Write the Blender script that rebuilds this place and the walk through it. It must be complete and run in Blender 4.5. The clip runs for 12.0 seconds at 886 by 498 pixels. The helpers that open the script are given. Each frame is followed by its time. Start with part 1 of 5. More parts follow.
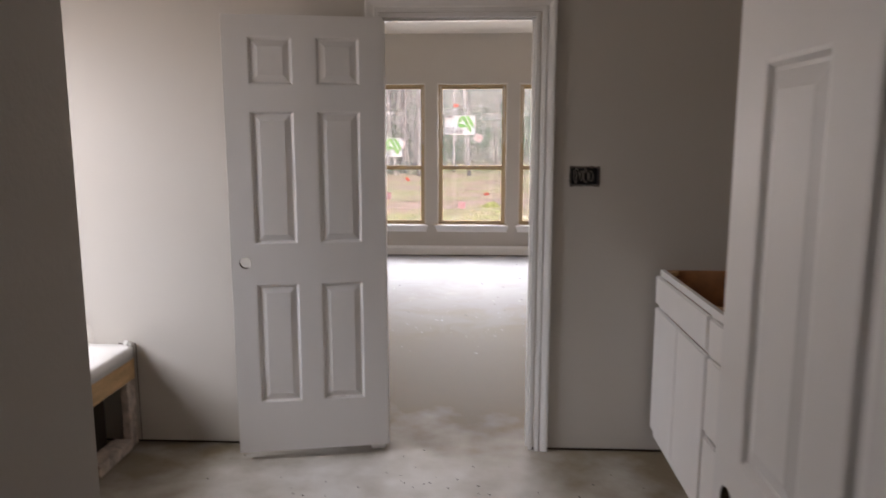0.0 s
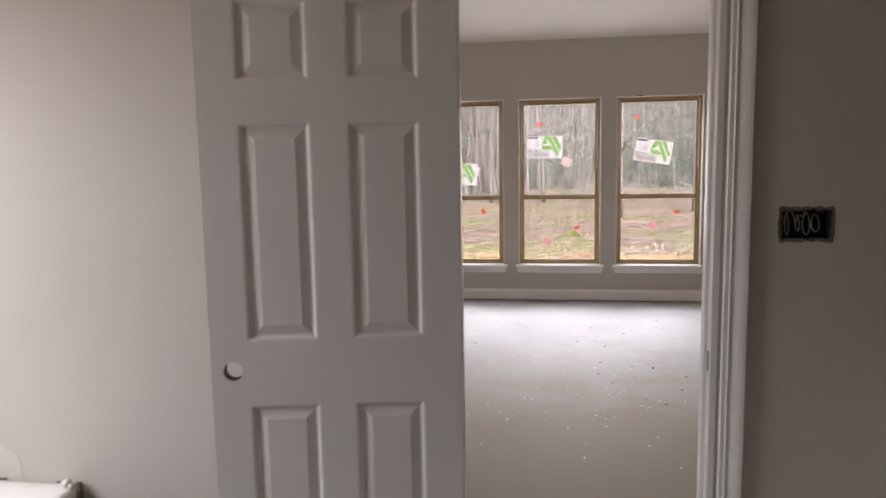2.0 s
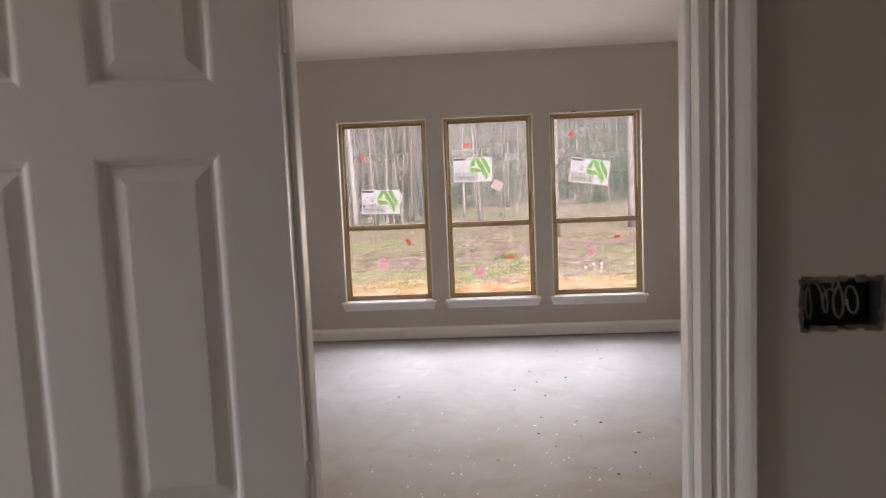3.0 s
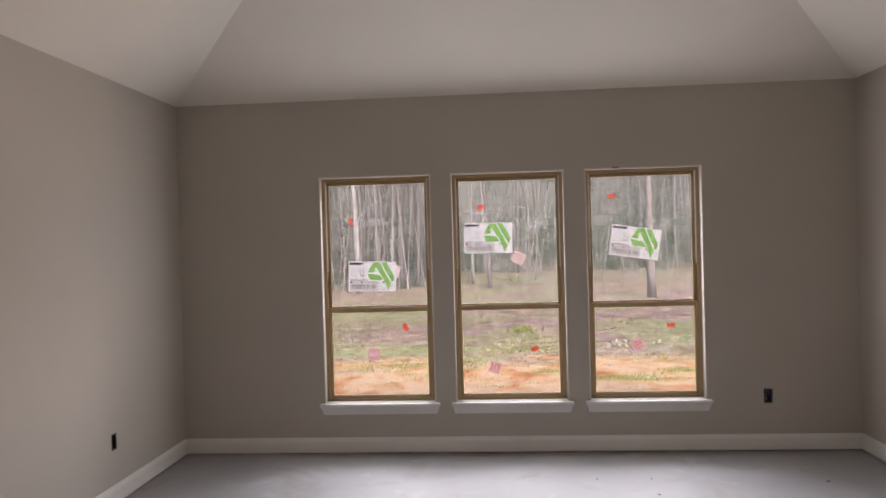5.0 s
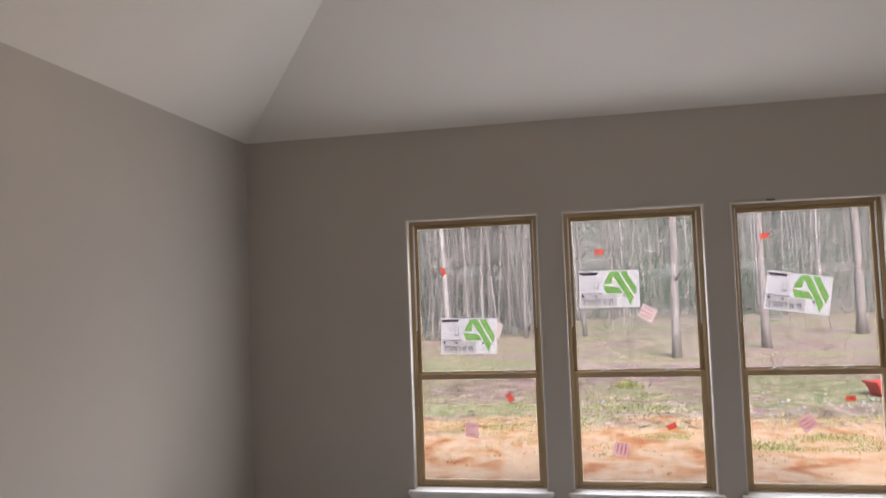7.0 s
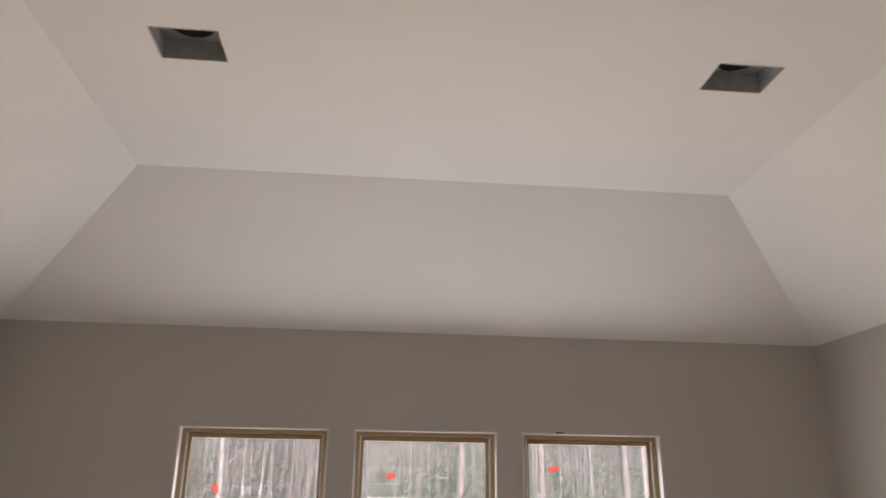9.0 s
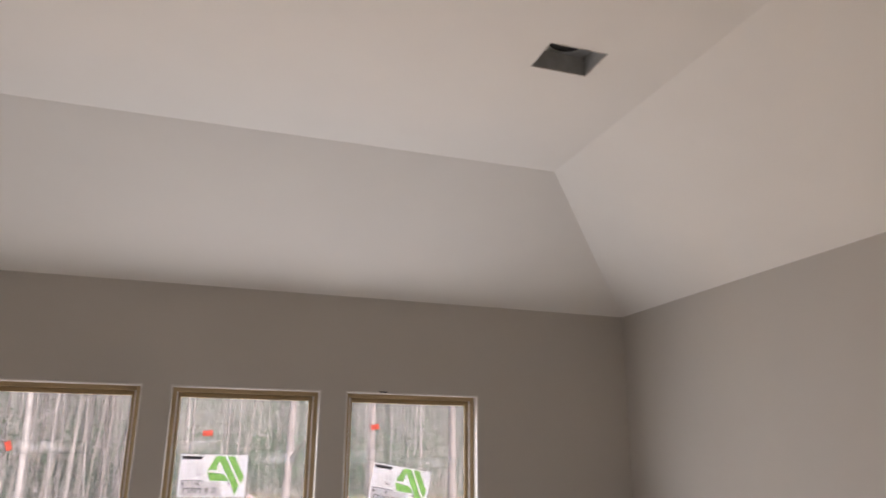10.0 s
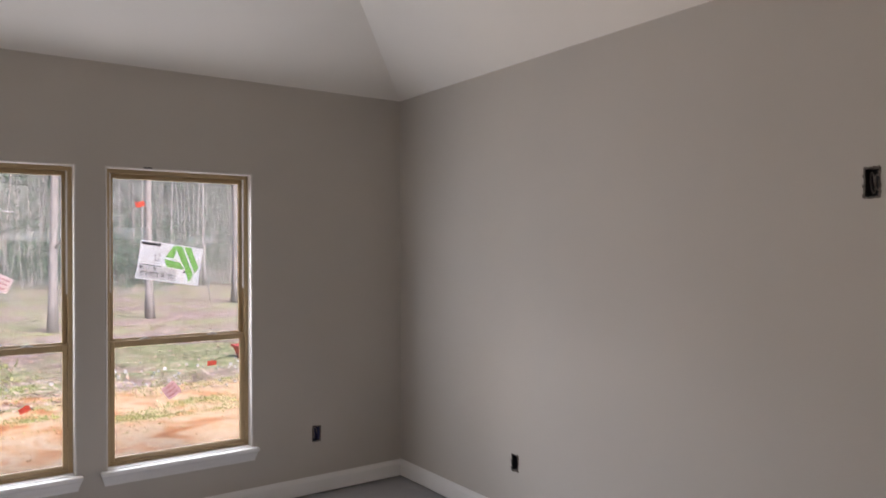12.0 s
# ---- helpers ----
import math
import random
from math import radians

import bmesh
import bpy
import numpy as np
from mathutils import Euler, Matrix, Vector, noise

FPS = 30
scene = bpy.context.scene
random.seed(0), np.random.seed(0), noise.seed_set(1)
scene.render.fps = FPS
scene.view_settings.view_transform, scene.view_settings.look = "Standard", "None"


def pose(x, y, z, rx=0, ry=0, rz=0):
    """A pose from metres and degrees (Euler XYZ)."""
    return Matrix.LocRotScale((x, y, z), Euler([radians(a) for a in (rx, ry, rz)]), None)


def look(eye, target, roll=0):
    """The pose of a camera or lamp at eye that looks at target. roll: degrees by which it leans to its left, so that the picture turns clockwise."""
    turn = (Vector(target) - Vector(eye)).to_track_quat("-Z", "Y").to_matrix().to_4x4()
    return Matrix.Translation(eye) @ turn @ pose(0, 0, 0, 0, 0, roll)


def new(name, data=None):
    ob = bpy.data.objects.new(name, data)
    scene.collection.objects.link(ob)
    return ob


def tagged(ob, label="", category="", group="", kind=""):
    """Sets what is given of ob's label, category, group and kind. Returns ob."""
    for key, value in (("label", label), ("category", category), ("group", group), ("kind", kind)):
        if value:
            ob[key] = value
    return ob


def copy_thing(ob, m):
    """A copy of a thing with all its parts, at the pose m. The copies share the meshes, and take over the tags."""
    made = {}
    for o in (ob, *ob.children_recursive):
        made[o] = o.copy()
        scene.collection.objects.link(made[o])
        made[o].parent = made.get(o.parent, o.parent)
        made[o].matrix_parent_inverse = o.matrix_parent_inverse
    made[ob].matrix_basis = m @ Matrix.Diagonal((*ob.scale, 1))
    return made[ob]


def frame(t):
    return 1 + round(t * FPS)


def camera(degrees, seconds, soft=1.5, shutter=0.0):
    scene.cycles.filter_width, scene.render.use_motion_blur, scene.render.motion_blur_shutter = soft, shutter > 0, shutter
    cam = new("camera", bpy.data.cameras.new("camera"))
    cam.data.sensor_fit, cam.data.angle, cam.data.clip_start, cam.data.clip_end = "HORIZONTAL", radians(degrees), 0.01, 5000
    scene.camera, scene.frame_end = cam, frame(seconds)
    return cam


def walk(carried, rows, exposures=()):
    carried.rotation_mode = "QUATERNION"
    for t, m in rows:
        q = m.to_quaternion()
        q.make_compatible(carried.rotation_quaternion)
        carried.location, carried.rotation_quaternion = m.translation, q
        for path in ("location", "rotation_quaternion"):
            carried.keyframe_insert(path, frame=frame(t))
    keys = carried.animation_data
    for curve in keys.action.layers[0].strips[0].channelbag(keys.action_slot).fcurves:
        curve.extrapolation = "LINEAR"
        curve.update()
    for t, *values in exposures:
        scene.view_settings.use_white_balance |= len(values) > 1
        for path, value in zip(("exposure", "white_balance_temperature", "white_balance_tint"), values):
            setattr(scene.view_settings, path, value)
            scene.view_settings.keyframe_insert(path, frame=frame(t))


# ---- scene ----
cam = camera(63.2, 12.0, shutter=0.3)
PATH = [
    (0, (0.096, 0.147, 1.532), (0.002, 2.12, 1.217), -0.0),
    (0.2, (0.074, 0.238, 1.537), (-0.115, 2.211, 1.267), -0.3),
    (0.3, (0.069, 0.300, 1.537), (-0.168, 2.270, 1.288), -0.5),
    (0.5, (0.068, 0.435, 1.522), (-0.258, 2.399, 1.329), -0.8),
    (1, (0.082, 0.787, 1.535), (-0.379, 2.729, 1.407), -1.4),
    (1.5, (-0.037, 1.131, 1.512), (-0.475, 3.072, 1.308), -1.0),
    (2, (-0.087, 1.48, 1.526), (-0.377, 3.444, 1.281), -1.0),
    (2.5, (-0.031, 1.9, 1.528), (-0.23, 3.877, 1.304), -2.0),
    (2.7, (-0.016, 2.039, 1.546), (-0.173, 4.022, 1.335), -2.1),
    (4.3, (0.024, 3.292, 1.645), (-0.066, 5.285, 1.504), -2.8),
    (4.5, (0.02, 3.409, 1.644), (-0.114, 5.401, 1.53), -3.0),
    (5, (-0.082, 3.712, 1.634), (-0.224, 5.707, 1.611), -1.6),
    (5.5, (-0.117, 3.991, 1.658), (-0.251, 5.986, 1.677), -1.2),
    (6, (-0.104, 4.278, 1.664), (-0.346, 6.264, 1.681), -2.1),
    (6.5, (-0.129, 4.458, 1.667), (-0.522, 6.419, 1.692), -2.6),
    (7, (-0.29, 4.594, 1.682), (-0.667, 6.555, 1.794), -2.1),
    (7.5, (-0.386, 4.715, 1.745), (-0.575, 6.677, 2.087), -0.6),
    (7.7, (-0.358, 4.739, 1.757), (-0.504, 6.684, 2.196), -0.3),
    (9.3, (-0.289, 4.763, 1.784), (0.002, 6.632, 2.433), 0.8),
    (9.5, (-0.269, 4.762, 1.787), (0.109, 6.623, 2.413), 0.8),
    (10, (-0.238, 4.747, 1.755), (0.361, 6.572, 2.313), 0.5),
    (10.5, (-0.191, 4.739, 1.745), (0.583, 6.531, 2.184), 0.3),
    (11, (-0.181, 4.733, 1.72), (0.74, 6.484, 2.013), -0.0),
    (11.5, (-0.168, 4.732, 1.691), (0.867, 6.437, 1.831), -0.3),
    (12, (-0.166, 4.714, 1.665), (0.978, 6.354, 1.664), -0.2),
]
EXPOSURES = [(0, 4.0, 6670, 19), (0.5, 3.98, 6670, 19), (1, 3.88, 6720, 19), (2, 3.74, 6770, 20), (2.7, 3.7, 6820, 20), (4.5, 3.35, 6720, 20), (6, 3.37, 6670, 20), (7.3, 3.45, 6420, 18), (9.5, 3.72, 6620, 19), (10.5, 3.67, 6570, 19), (12, 3.6, 6270, 18)]
walk(cam, [(t, look(eye, target, roll)) for t, eye, target, roll in PATH], EXPOSURES)

# ---- light ----
world = bpy.data.worlds.new("overcast_sky")
scene.world = world
world.use_nodes = True
wn = world.node_tree
sky = wn.nodes.new("ShaderNodeTexSky")
sky.sky_type = "NISHITA"
sky.sun_disc = False
sky.sun_elevation = radians(45)
sky.sun_rotation = radians(166)
sky.air_density, sky.dust_density, sky.ozone_density = 1.0, 2.5, 1.0
wn.links.new(sky.outputs[0], wn.nodes["Background"].inputs[0])
wn.nodes["Background"].inputs[1].default_value = 0.13
sun_data = bpy.data.lights.new("sun", "SUN")
sun_data.energy, sun_data.angle, sun_data.color = 2.2, radians(20), (1.0, 0.96, 0.9)
sun = new("sun", sun_data)
sun.matrix_world = look((2.5, 10, 10), (0, 20, -0.4))


def soft_panel(name, eye, target, size, watts, colour):
    """Soft lamp that stands in for the open sky before a window, or for light off the yard."""
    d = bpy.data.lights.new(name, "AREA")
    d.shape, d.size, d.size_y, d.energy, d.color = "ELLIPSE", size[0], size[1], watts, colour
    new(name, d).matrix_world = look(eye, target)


def opening_light(name, centre, inward, size, watts, colour, spread=180):
    """Daylight that a window opening lets in."""
    d = bpy.data.lights.new(name, "AREA")
    d.shape, d.size, d.size_y, d.energy, d.color, d.spread = "RECTANGLE", size[0], size[1], watts, colour, radians(spread)
    new(name, d).matrix_world = look(centre, tuple(c + i for c, i in zip(centre, inward)))


for xc in (-0.994, 0.026, 1.0475):
    opening_light("window_daylight", (xc, 9.227 + 0.058, 1.31), (0, -1, 0), (0.68, 1.32), 1.15, (0.95, 0.98, 1.0))
opening_light("window_daylight_bath", (-2.512 - 0.058, 2.7325, 1.54), (1, 0, 0), (0.9, 0.96), 1.05, (1.0, 0.98, 0.96))
# added fill lamp, hidden below the sills, in place of light off the soil
soft_panel("yard_bounce_fill", (0.1, 12.3, -0.1), (0.1, 9.0, 2.6), (9.0, 3.6), 50, (1.0, 0.72, 0.44))
soft_panel("sky_light_wide", (0.1, 16.0, 6.3), (0.1, 9.2, 2.5), (13.0, 6.4), 285, (0.93, 0.965, 1.0))
soft_panel("sky_light_bath", (-5.2, 1.1, 3.9), (-2.0, 3.0, 0.8), (3.8, 5.2), 52, (0.84, 0.92, 1.0))


# ---- materials ----
def mat(name, base, rough=0.6, metal=0.0, vary=0.08, scale=3.0, bump=0.0, bump_scale=60.0, spec=0.5, grain=0.0, stretch=(1, 1, 1)):
    """A plain surface with large and small tone variation and fine relief."""
    m = bpy.data.materials.new(name)
    m.use_nodes = True
    nt = m.node_tree
    b = nt.nodes["Principled BSDF"]
    b.inputs["Roughness"].default_value, b.inputs["Metallic"].default_value = rough, metal
    b.inputs["Specular IOR Level"].default_value = spec
    co = nt.nodes.new("ShaderNodeTexCoord")
    mp = nt.nodes.new("ShaderNodeMapping")
    mp.inputs["Scale"].default_value = stretch
    nt.links.new(co.outputs["Object"], mp.inputs[0])
    n1 = nt.nodes.new("ShaderNodeTexNoise")
    n1.inputs["Scale"].default_value, n1.inputs["Detail"].default_value = scale, 4
    n2 = nt.nodes.new("ShaderNodeTexNoise")
    n2.inputs["Scale"].default_value, n2.inputs["Detail"].default_value = bump_scale, 3
    for n in (n1, n2):
        nt.links.new(mp.outputs[0], n.inputs["Vector"])
    add = nt.nodes.new("ShaderNodeMath")
    add.operation = "MULTIPLY_ADD"
    nt.links.new(n2.outputs[0], add.inputs[0])
    add.inputs[1].default_value = grain
    nt.links.new(n1.outputs[0], add.inputs[2])
    ramp = nt.nodes.new("ShaderNodeValToRGB")
    lo = [max(0, c * (1 - vary)) for c in base]
    hi = [min(1, c * (1 + vary)) for c in base]
    ramp.color_ramp.elements[0].position, ramp.color_ramp.elements[1].position = 0.3 + grain * 0.3, 0.7 + grain * 0.7
    ramp.color_ramp.elements[0].color, ramp.color_ramp.elements[1].color = (*lo, 1), (*hi, 1)
    nt.links.new(add.outputs[0], ramp.inputs[0])
    nt.links.new(ramp.outputs[0], b.inputs["Base Color"])
    if bump:
        bp = nt.nodes.new("ShaderNodeBump")
        bp.inputs["Strength"].default_value, bp.inputs["Distance"].default_value = bump, 0.004
        nt.links.new(n2.outputs[0], bp.inputs["Height"])
        nt.links.new(bp.outputs[0], b.inputs["Normal"])
    return m


M_WALL = mat("greige_wall_paint", (0.50, 0.466, 0.418), 0.75, vary=0.03, scale=1.2, bump=0.12, bump_scale=140)
M_CEIL = mat("flat_white_ceiling_paint", (0.84, 0.80, 0.735), 0.9, vary=0.02, scale=1.5, bump=0.12, bump_scale=120)
M_TRIM = mat("white_trim_paint", (0.80, 0.79, 0.77), 0.4, vary=0.03, scale=4, bump=0.04, bump_scale=80)
M_DOOR = mat("white_primed_door", (0.74, 0.72, 0.70), 0.45, vary=0.03, scale=3, bump=0.06, bump_scale=260, stretch=(1, 1, 0.08))
M_VINYL = mat("tan_vinyl", (0.43, 0.315, 0.17), 0.42, vary=0.05, scale=8)
M_METAL = mat("galvanised_sheet", (0.50, 0.51, 0.50), 0.4, 0.3, vary=0.15, scale=14)
M_DUCT = mat("duct_shade_black", (0.03, 0.03, 0.03), 0.7)
M_PINE = mat("raw_pine", (0.62, 0.40, 0.20), 0.65, vary=0.25, scale=5, stretch=(6, 1, 6), grain=0.25, bump=0.15, bump_scale=40)
M_BORE = mat("shaded_door_fibre", (0.14, 0.10, 0.07), 0.95, vary=0.3, scale=40)
# near-black brown: shade put into colour for wall gaps and below the tub
M_SHADE = mat("near_black_shade", (0.05, 0.035, 0.025), 0.9)
M_ROUGH = mat("rough_mortar", (0.50, 0.42, 0.36), 0.95, vary=0.35, scale=18, bump=0.8, bump_scale=45)
M_TUB = mat("white_acrylic", (0.82, 0.80, 0.77), 0.16, vary=0.03, scale=5)
M_CHROME = mat("brushed_chrome", (0.55, 0.56, 0.56), 0.25, 1.0, vary=0.1, scale=20)
M_PIPE = mat("grey_pipe", (0.40, 0.42, 0.43), 0.4, 0.6, vary=0.2, scale=20)
M_CAB = mat("white_cabinet_paint", (0.80, 0.77, 0.74), 0.4, vary=0.02, scale=4, bump=0.04, bump_scale=90)
M_PLY = mat("brown_plywood", (0.42, 0.20, 0.09), 0.6, vary=0.25, scale=4, stretch=(4, 1, 4), grain=0.2)
M_BOX = mat("dark_boxes_and_holes", (0.02, 0.022, 0.03), 0.5)
M_BLUE = mat("blue_plastic_box", (0.03, 0.04, 0.12), 0.5)
M_RETURN = mat("painted_return", (0.64, 0.61, 0.565), 0.6, vary=0.03, scale=5)
M_LOCK = mat("ivory_sash_lock", (0.50, 0.46, 0.39), 0.5)
M_PATCH = mat("white_joint_compound", (0.56, 0.52, 0.465), 0.9, vary=0.06, scale=14)
M_WIRE = mat("white_cable", (0.55, 0.53, 0.50), 0.5)
M_CAULK = mat("dark_joint", (0.13, 0.11, 0.095), 0.9, vary=0.5, scale=30)
M_CRUMB = mat("plaster_crumbs", (0.72, 0.70, 0.66), 0.9)
M_DIRT = mat("dark_crumbs", (0.06, 0.055, 0.05), 0.9)
M_COLUMN = mat("white_column_paint", (0.8, 0.79, 0.78), 0.5, vary=0.03)
M_RED = mat("red_plastic", (0.50, 0.05, 0.04), 0.4, vary=0.1)
M_BARK = mat("grey_pine_bark", (0.22, 0.205, 0.195), 0.95, vary=0.45, scale=5, stretch=(3, 3, 0.6), grain=0.4, bump=0.9, bump_scale=16)
M_BARK2 = mat("pale_lichen_bark", (0.33, 0.31, 0.30), 0.95, vary=0.4, scale=4, stretch=(3, 3, 0.7), grain=0.3, bump=0.8, bump_scale=14)
M_BARK3 = mat("dark_pine_bark", (0.235, 0.21, 0.20), 0.95, vary=0.6, scale=8, stretch=(3, 3, 0.6), grain=0.4, bump=0.9, bump_scale=16)
M_RUBBLE = mat("pale_rubble", (0.36, 0.35, 0.345), 0.9, vary=0.3)
M_TWIG = mat("bare_twigs", (0.31, 0.285, 0.265), 0.95, vary=0.3, scale=1)
M_PINEGREEN = mat("pine_foliage", (0.075, 0.105, 0.06), 0.9, vary=0.4, scale=1.2)
M_SHRUB = mat("shrub_leaves", (0.085, 0.11, 0.075), 0.85, vary=0.4, scale=1.5)
M_GRASS = mat("grass_blades", (0.24, 0.28, 0.09), 0.85, vary=0.4, scale=0.7)
M_LITTER = mat("fallen_leaves", (0.33, 0.22, 0.15), 0.9, vary=0.5, scale=2)


def by_island(m, colours):
    """Each loose piece of a joined mesh takes one of a run of colours."""
    nt = m.node_tree
    g = nt.nodes.new("ShaderNodeNewGeometry")
    r = nt.nodes.new("ShaderNodeValToRGB")
    e = r.color_ramp.elements
    while len(e) < len(colours):
        e.new(0.5)
    for k, (el, c) in enumerate(zip(e, colours)):
        el.position, el.color = k / (len(colours) - 1), (*c, 1)
    nt.links.new(g.outputs["Random Per Island"], r.inputs[0])
    nt.links.new(r.outputs[0], nt.nodes["Principled BSDF"].inputs["Base Color"])


by_island(M_LITTER, ((0.12, 0.07, 0.05), (0.34, 0.20, 0.14), (0.50, 0.36, 0.26), (0.46, 0.36, 0.30)))
by_island(M_GRASS, ((0.16, 0.20, 0.05), (0.30, 0.33, 0.10), (0.42, 0.40, 0.20)))
by_island(M_SHRUB, ((0.03, 0.06, 0.04), (0.06, 0.105, 0.07), (0.13, 0.17, 0.12)))
by_island(M_PINEGREEN, ((0.025, 0.055, 0.032), (0.05, 0.095, 0.055), (0.10, 0.145, 0.08)))


def concrete():
    m = mat("bare_concrete_slab", (0.33, 0.33, 0.342), 0.66, vary=0.12, scale=1.1, bump=0.10, bump_scale=90, grain=0.15)
    nt = m.node_tree
    b = nt.nodes["Principled BSDF"]
    old = b.inputs["Base Color"].links[0].from_socket
    co = nt.nodes.new("ShaderNodeTexCoord")
    nz = nt.nodes.new("ShaderNodeTexNoise")
    nz.inputs["Scale"].default_value, nz.inputs["Detail"].default_value, nz.inputs["Distortion"].default_value = 2.3, 7, 1.2
    nt.links.new(co.outputs["Object"], nz.inputs["Vector"])
    r = nt.nodes.new("ShaderNodeValToRGB")
    r.color_ramp.elements[0].position, r.color_ramp.elements[1].position = 0.55, 0.72
    r.color_ramp.elements[0].color, r.color_ramp.elements[1].color = (0, 0, 0, 1), (0.6, 0.6, 0.6, 1)
    nt.links.new(nz.outputs[0], r.inputs[0])
    mx = nt.nodes.new("ShaderNodeMix")
    mx.data_type = "RGBA"
    nt.links.new(r.outputs[0], mx.inputs[0])
    nt.links.new(old, mx.inputs[6])
    mx.inputs[7].default_value = (0.26, 0.23, 0.195, 1)
    # pale plaster dust
    nd = nt.nodes.new("ShaderNodeTexNoise")
    nd.inputs["Scale"].default_value, nd.inputs["Detail"].default_value = 4.5, 8
    nt.links.new(co.outputs["Object"], nd.inputs["Vector"])
    r2 = nt.nodes.new("ShaderNodeValToRGB")
    r2.color_ramp.elements[0].position, r2.color_ramp.elements[1].position = 0.6, 0.75
    r2.color_ramp.elements[0].color, r2.color_ramp.elements[1].color = (0, 0, 0, 1), (0.45, 0.45, 0.45, 1)
    nt.links.new(nd.outputs[0], r2.inputs[0])
    mx2 = nt.nodes.new("ShaderNodeMix")
    mx2.data_type = "RGBA"
    nt.links.new(r2.outputs[0], mx2.inputs[0])
    nt.links.new(mx.outputs[2], mx2.inputs[6])
    mx2.inputs[7].default_value = (0.50, 0.49, 0.48, 1)
    # tan and darker in a ragged patch round the bedroom doorway
    sub = nt.nodes.new("ShaderNodeVectorMath")
    sub.operation = "SUBTRACT"
    sub.inputs[1].default_value = (0.1, 4.1, 0.0)
    nt.links.new(co.outputs["Object"], sub.inputs[0])
    ln = nt.nodes.new("ShaderNodeVectorMath")
    ln.operation = "LENGTH"
    nt.links.new(sub.outputs[0], ln.inputs[0])
    wob = nt.nodes.new("ShaderNodeMath")
    wob.operation = "MULTIPLY_ADD"
    nt.links.new(nz.outputs[0], wob.inputs[0])
    wob.inputs[1].default_value = 1.8
    nt.links.new(ln.outputs["Value"], wob.inputs[2])
    mr = nt.nodes.new("ShaderNodeMapRange")
    mr.inputs[1].default_value, mr.inputs[2].default_value, mr.inputs[3].default_value, mr.inputs[4].default_value = 2.4, 4.4, 0.95, 0.0
    nt.links.new(wob.outputs[0], mr.inputs[0])
    mx3 = nt.nodes.new("ShaderNodeMix")
    mx3.data_type = "RGBA"
    nt.links.new(mr.outputs[0], mx3.inputs[0])
    nt.links.new(mx2.outputs[2], mx3.inputs[6])
    mx3.inputs[7].default_value = (0.20, 0.155, 0.09, 1)
    # plaster dust on the bathroom floor, lightened further to paint in missing window light
    sub2 = nt.nodes.new("ShaderNodeVectorMath")
    sub2.operation = "SUBTRACT"
    sub2.inputs[1].default_value = (-0.3, 2.5, 0.0)
    nt.links.new(co.outputs["Object"], sub2.inputs[0])
    ln2 = nt.nodes.new("ShaderNodeVectorMath")
    ln2.operation = "LENGTH"
    nt.links.new(sub2.outputs[0], ln2.inputs[0])
    wob2 = nt.nodes.new("ShaderNodeMath")
    wob2.operation = "MULTIPLY_ADD"
    nt.links.new(nd.outputs[0], wob2.inputs[0])
    wob2.inputs[1].default_value = 1.4
    nt.links.new(ln2.outputs["Value"], wob2.inputs[2])
    mr2 = nt.nodes.new("ShaderNodeMapRange")
    mr2.inputs[1].default_value, mr2.inputs[2].default_value, mr2.inputs[3].default_value, mr2.inputs[4].default_value = 1.2, 2.2, 0.85, 0.0
    nt.links.new(wob2.outputs[0], mr2.inputs[0])
    mx4 = nt.nodes.new("ShaderNodeMix")
    mx4.data_type = "RGBA"
    nt.links.new(mr2.outputs[0], mx4.inputs[0])
    nt.links.new(mx3.outputs[2], mx4.inputs[6])
    mx4.inputs[7].default_value = (0.68, 0.665, 0.64, 1)
    nt.links.new(mx4.outputs[2], b.inputs["Base Color"])
    return m


M_SLAB = concrete()


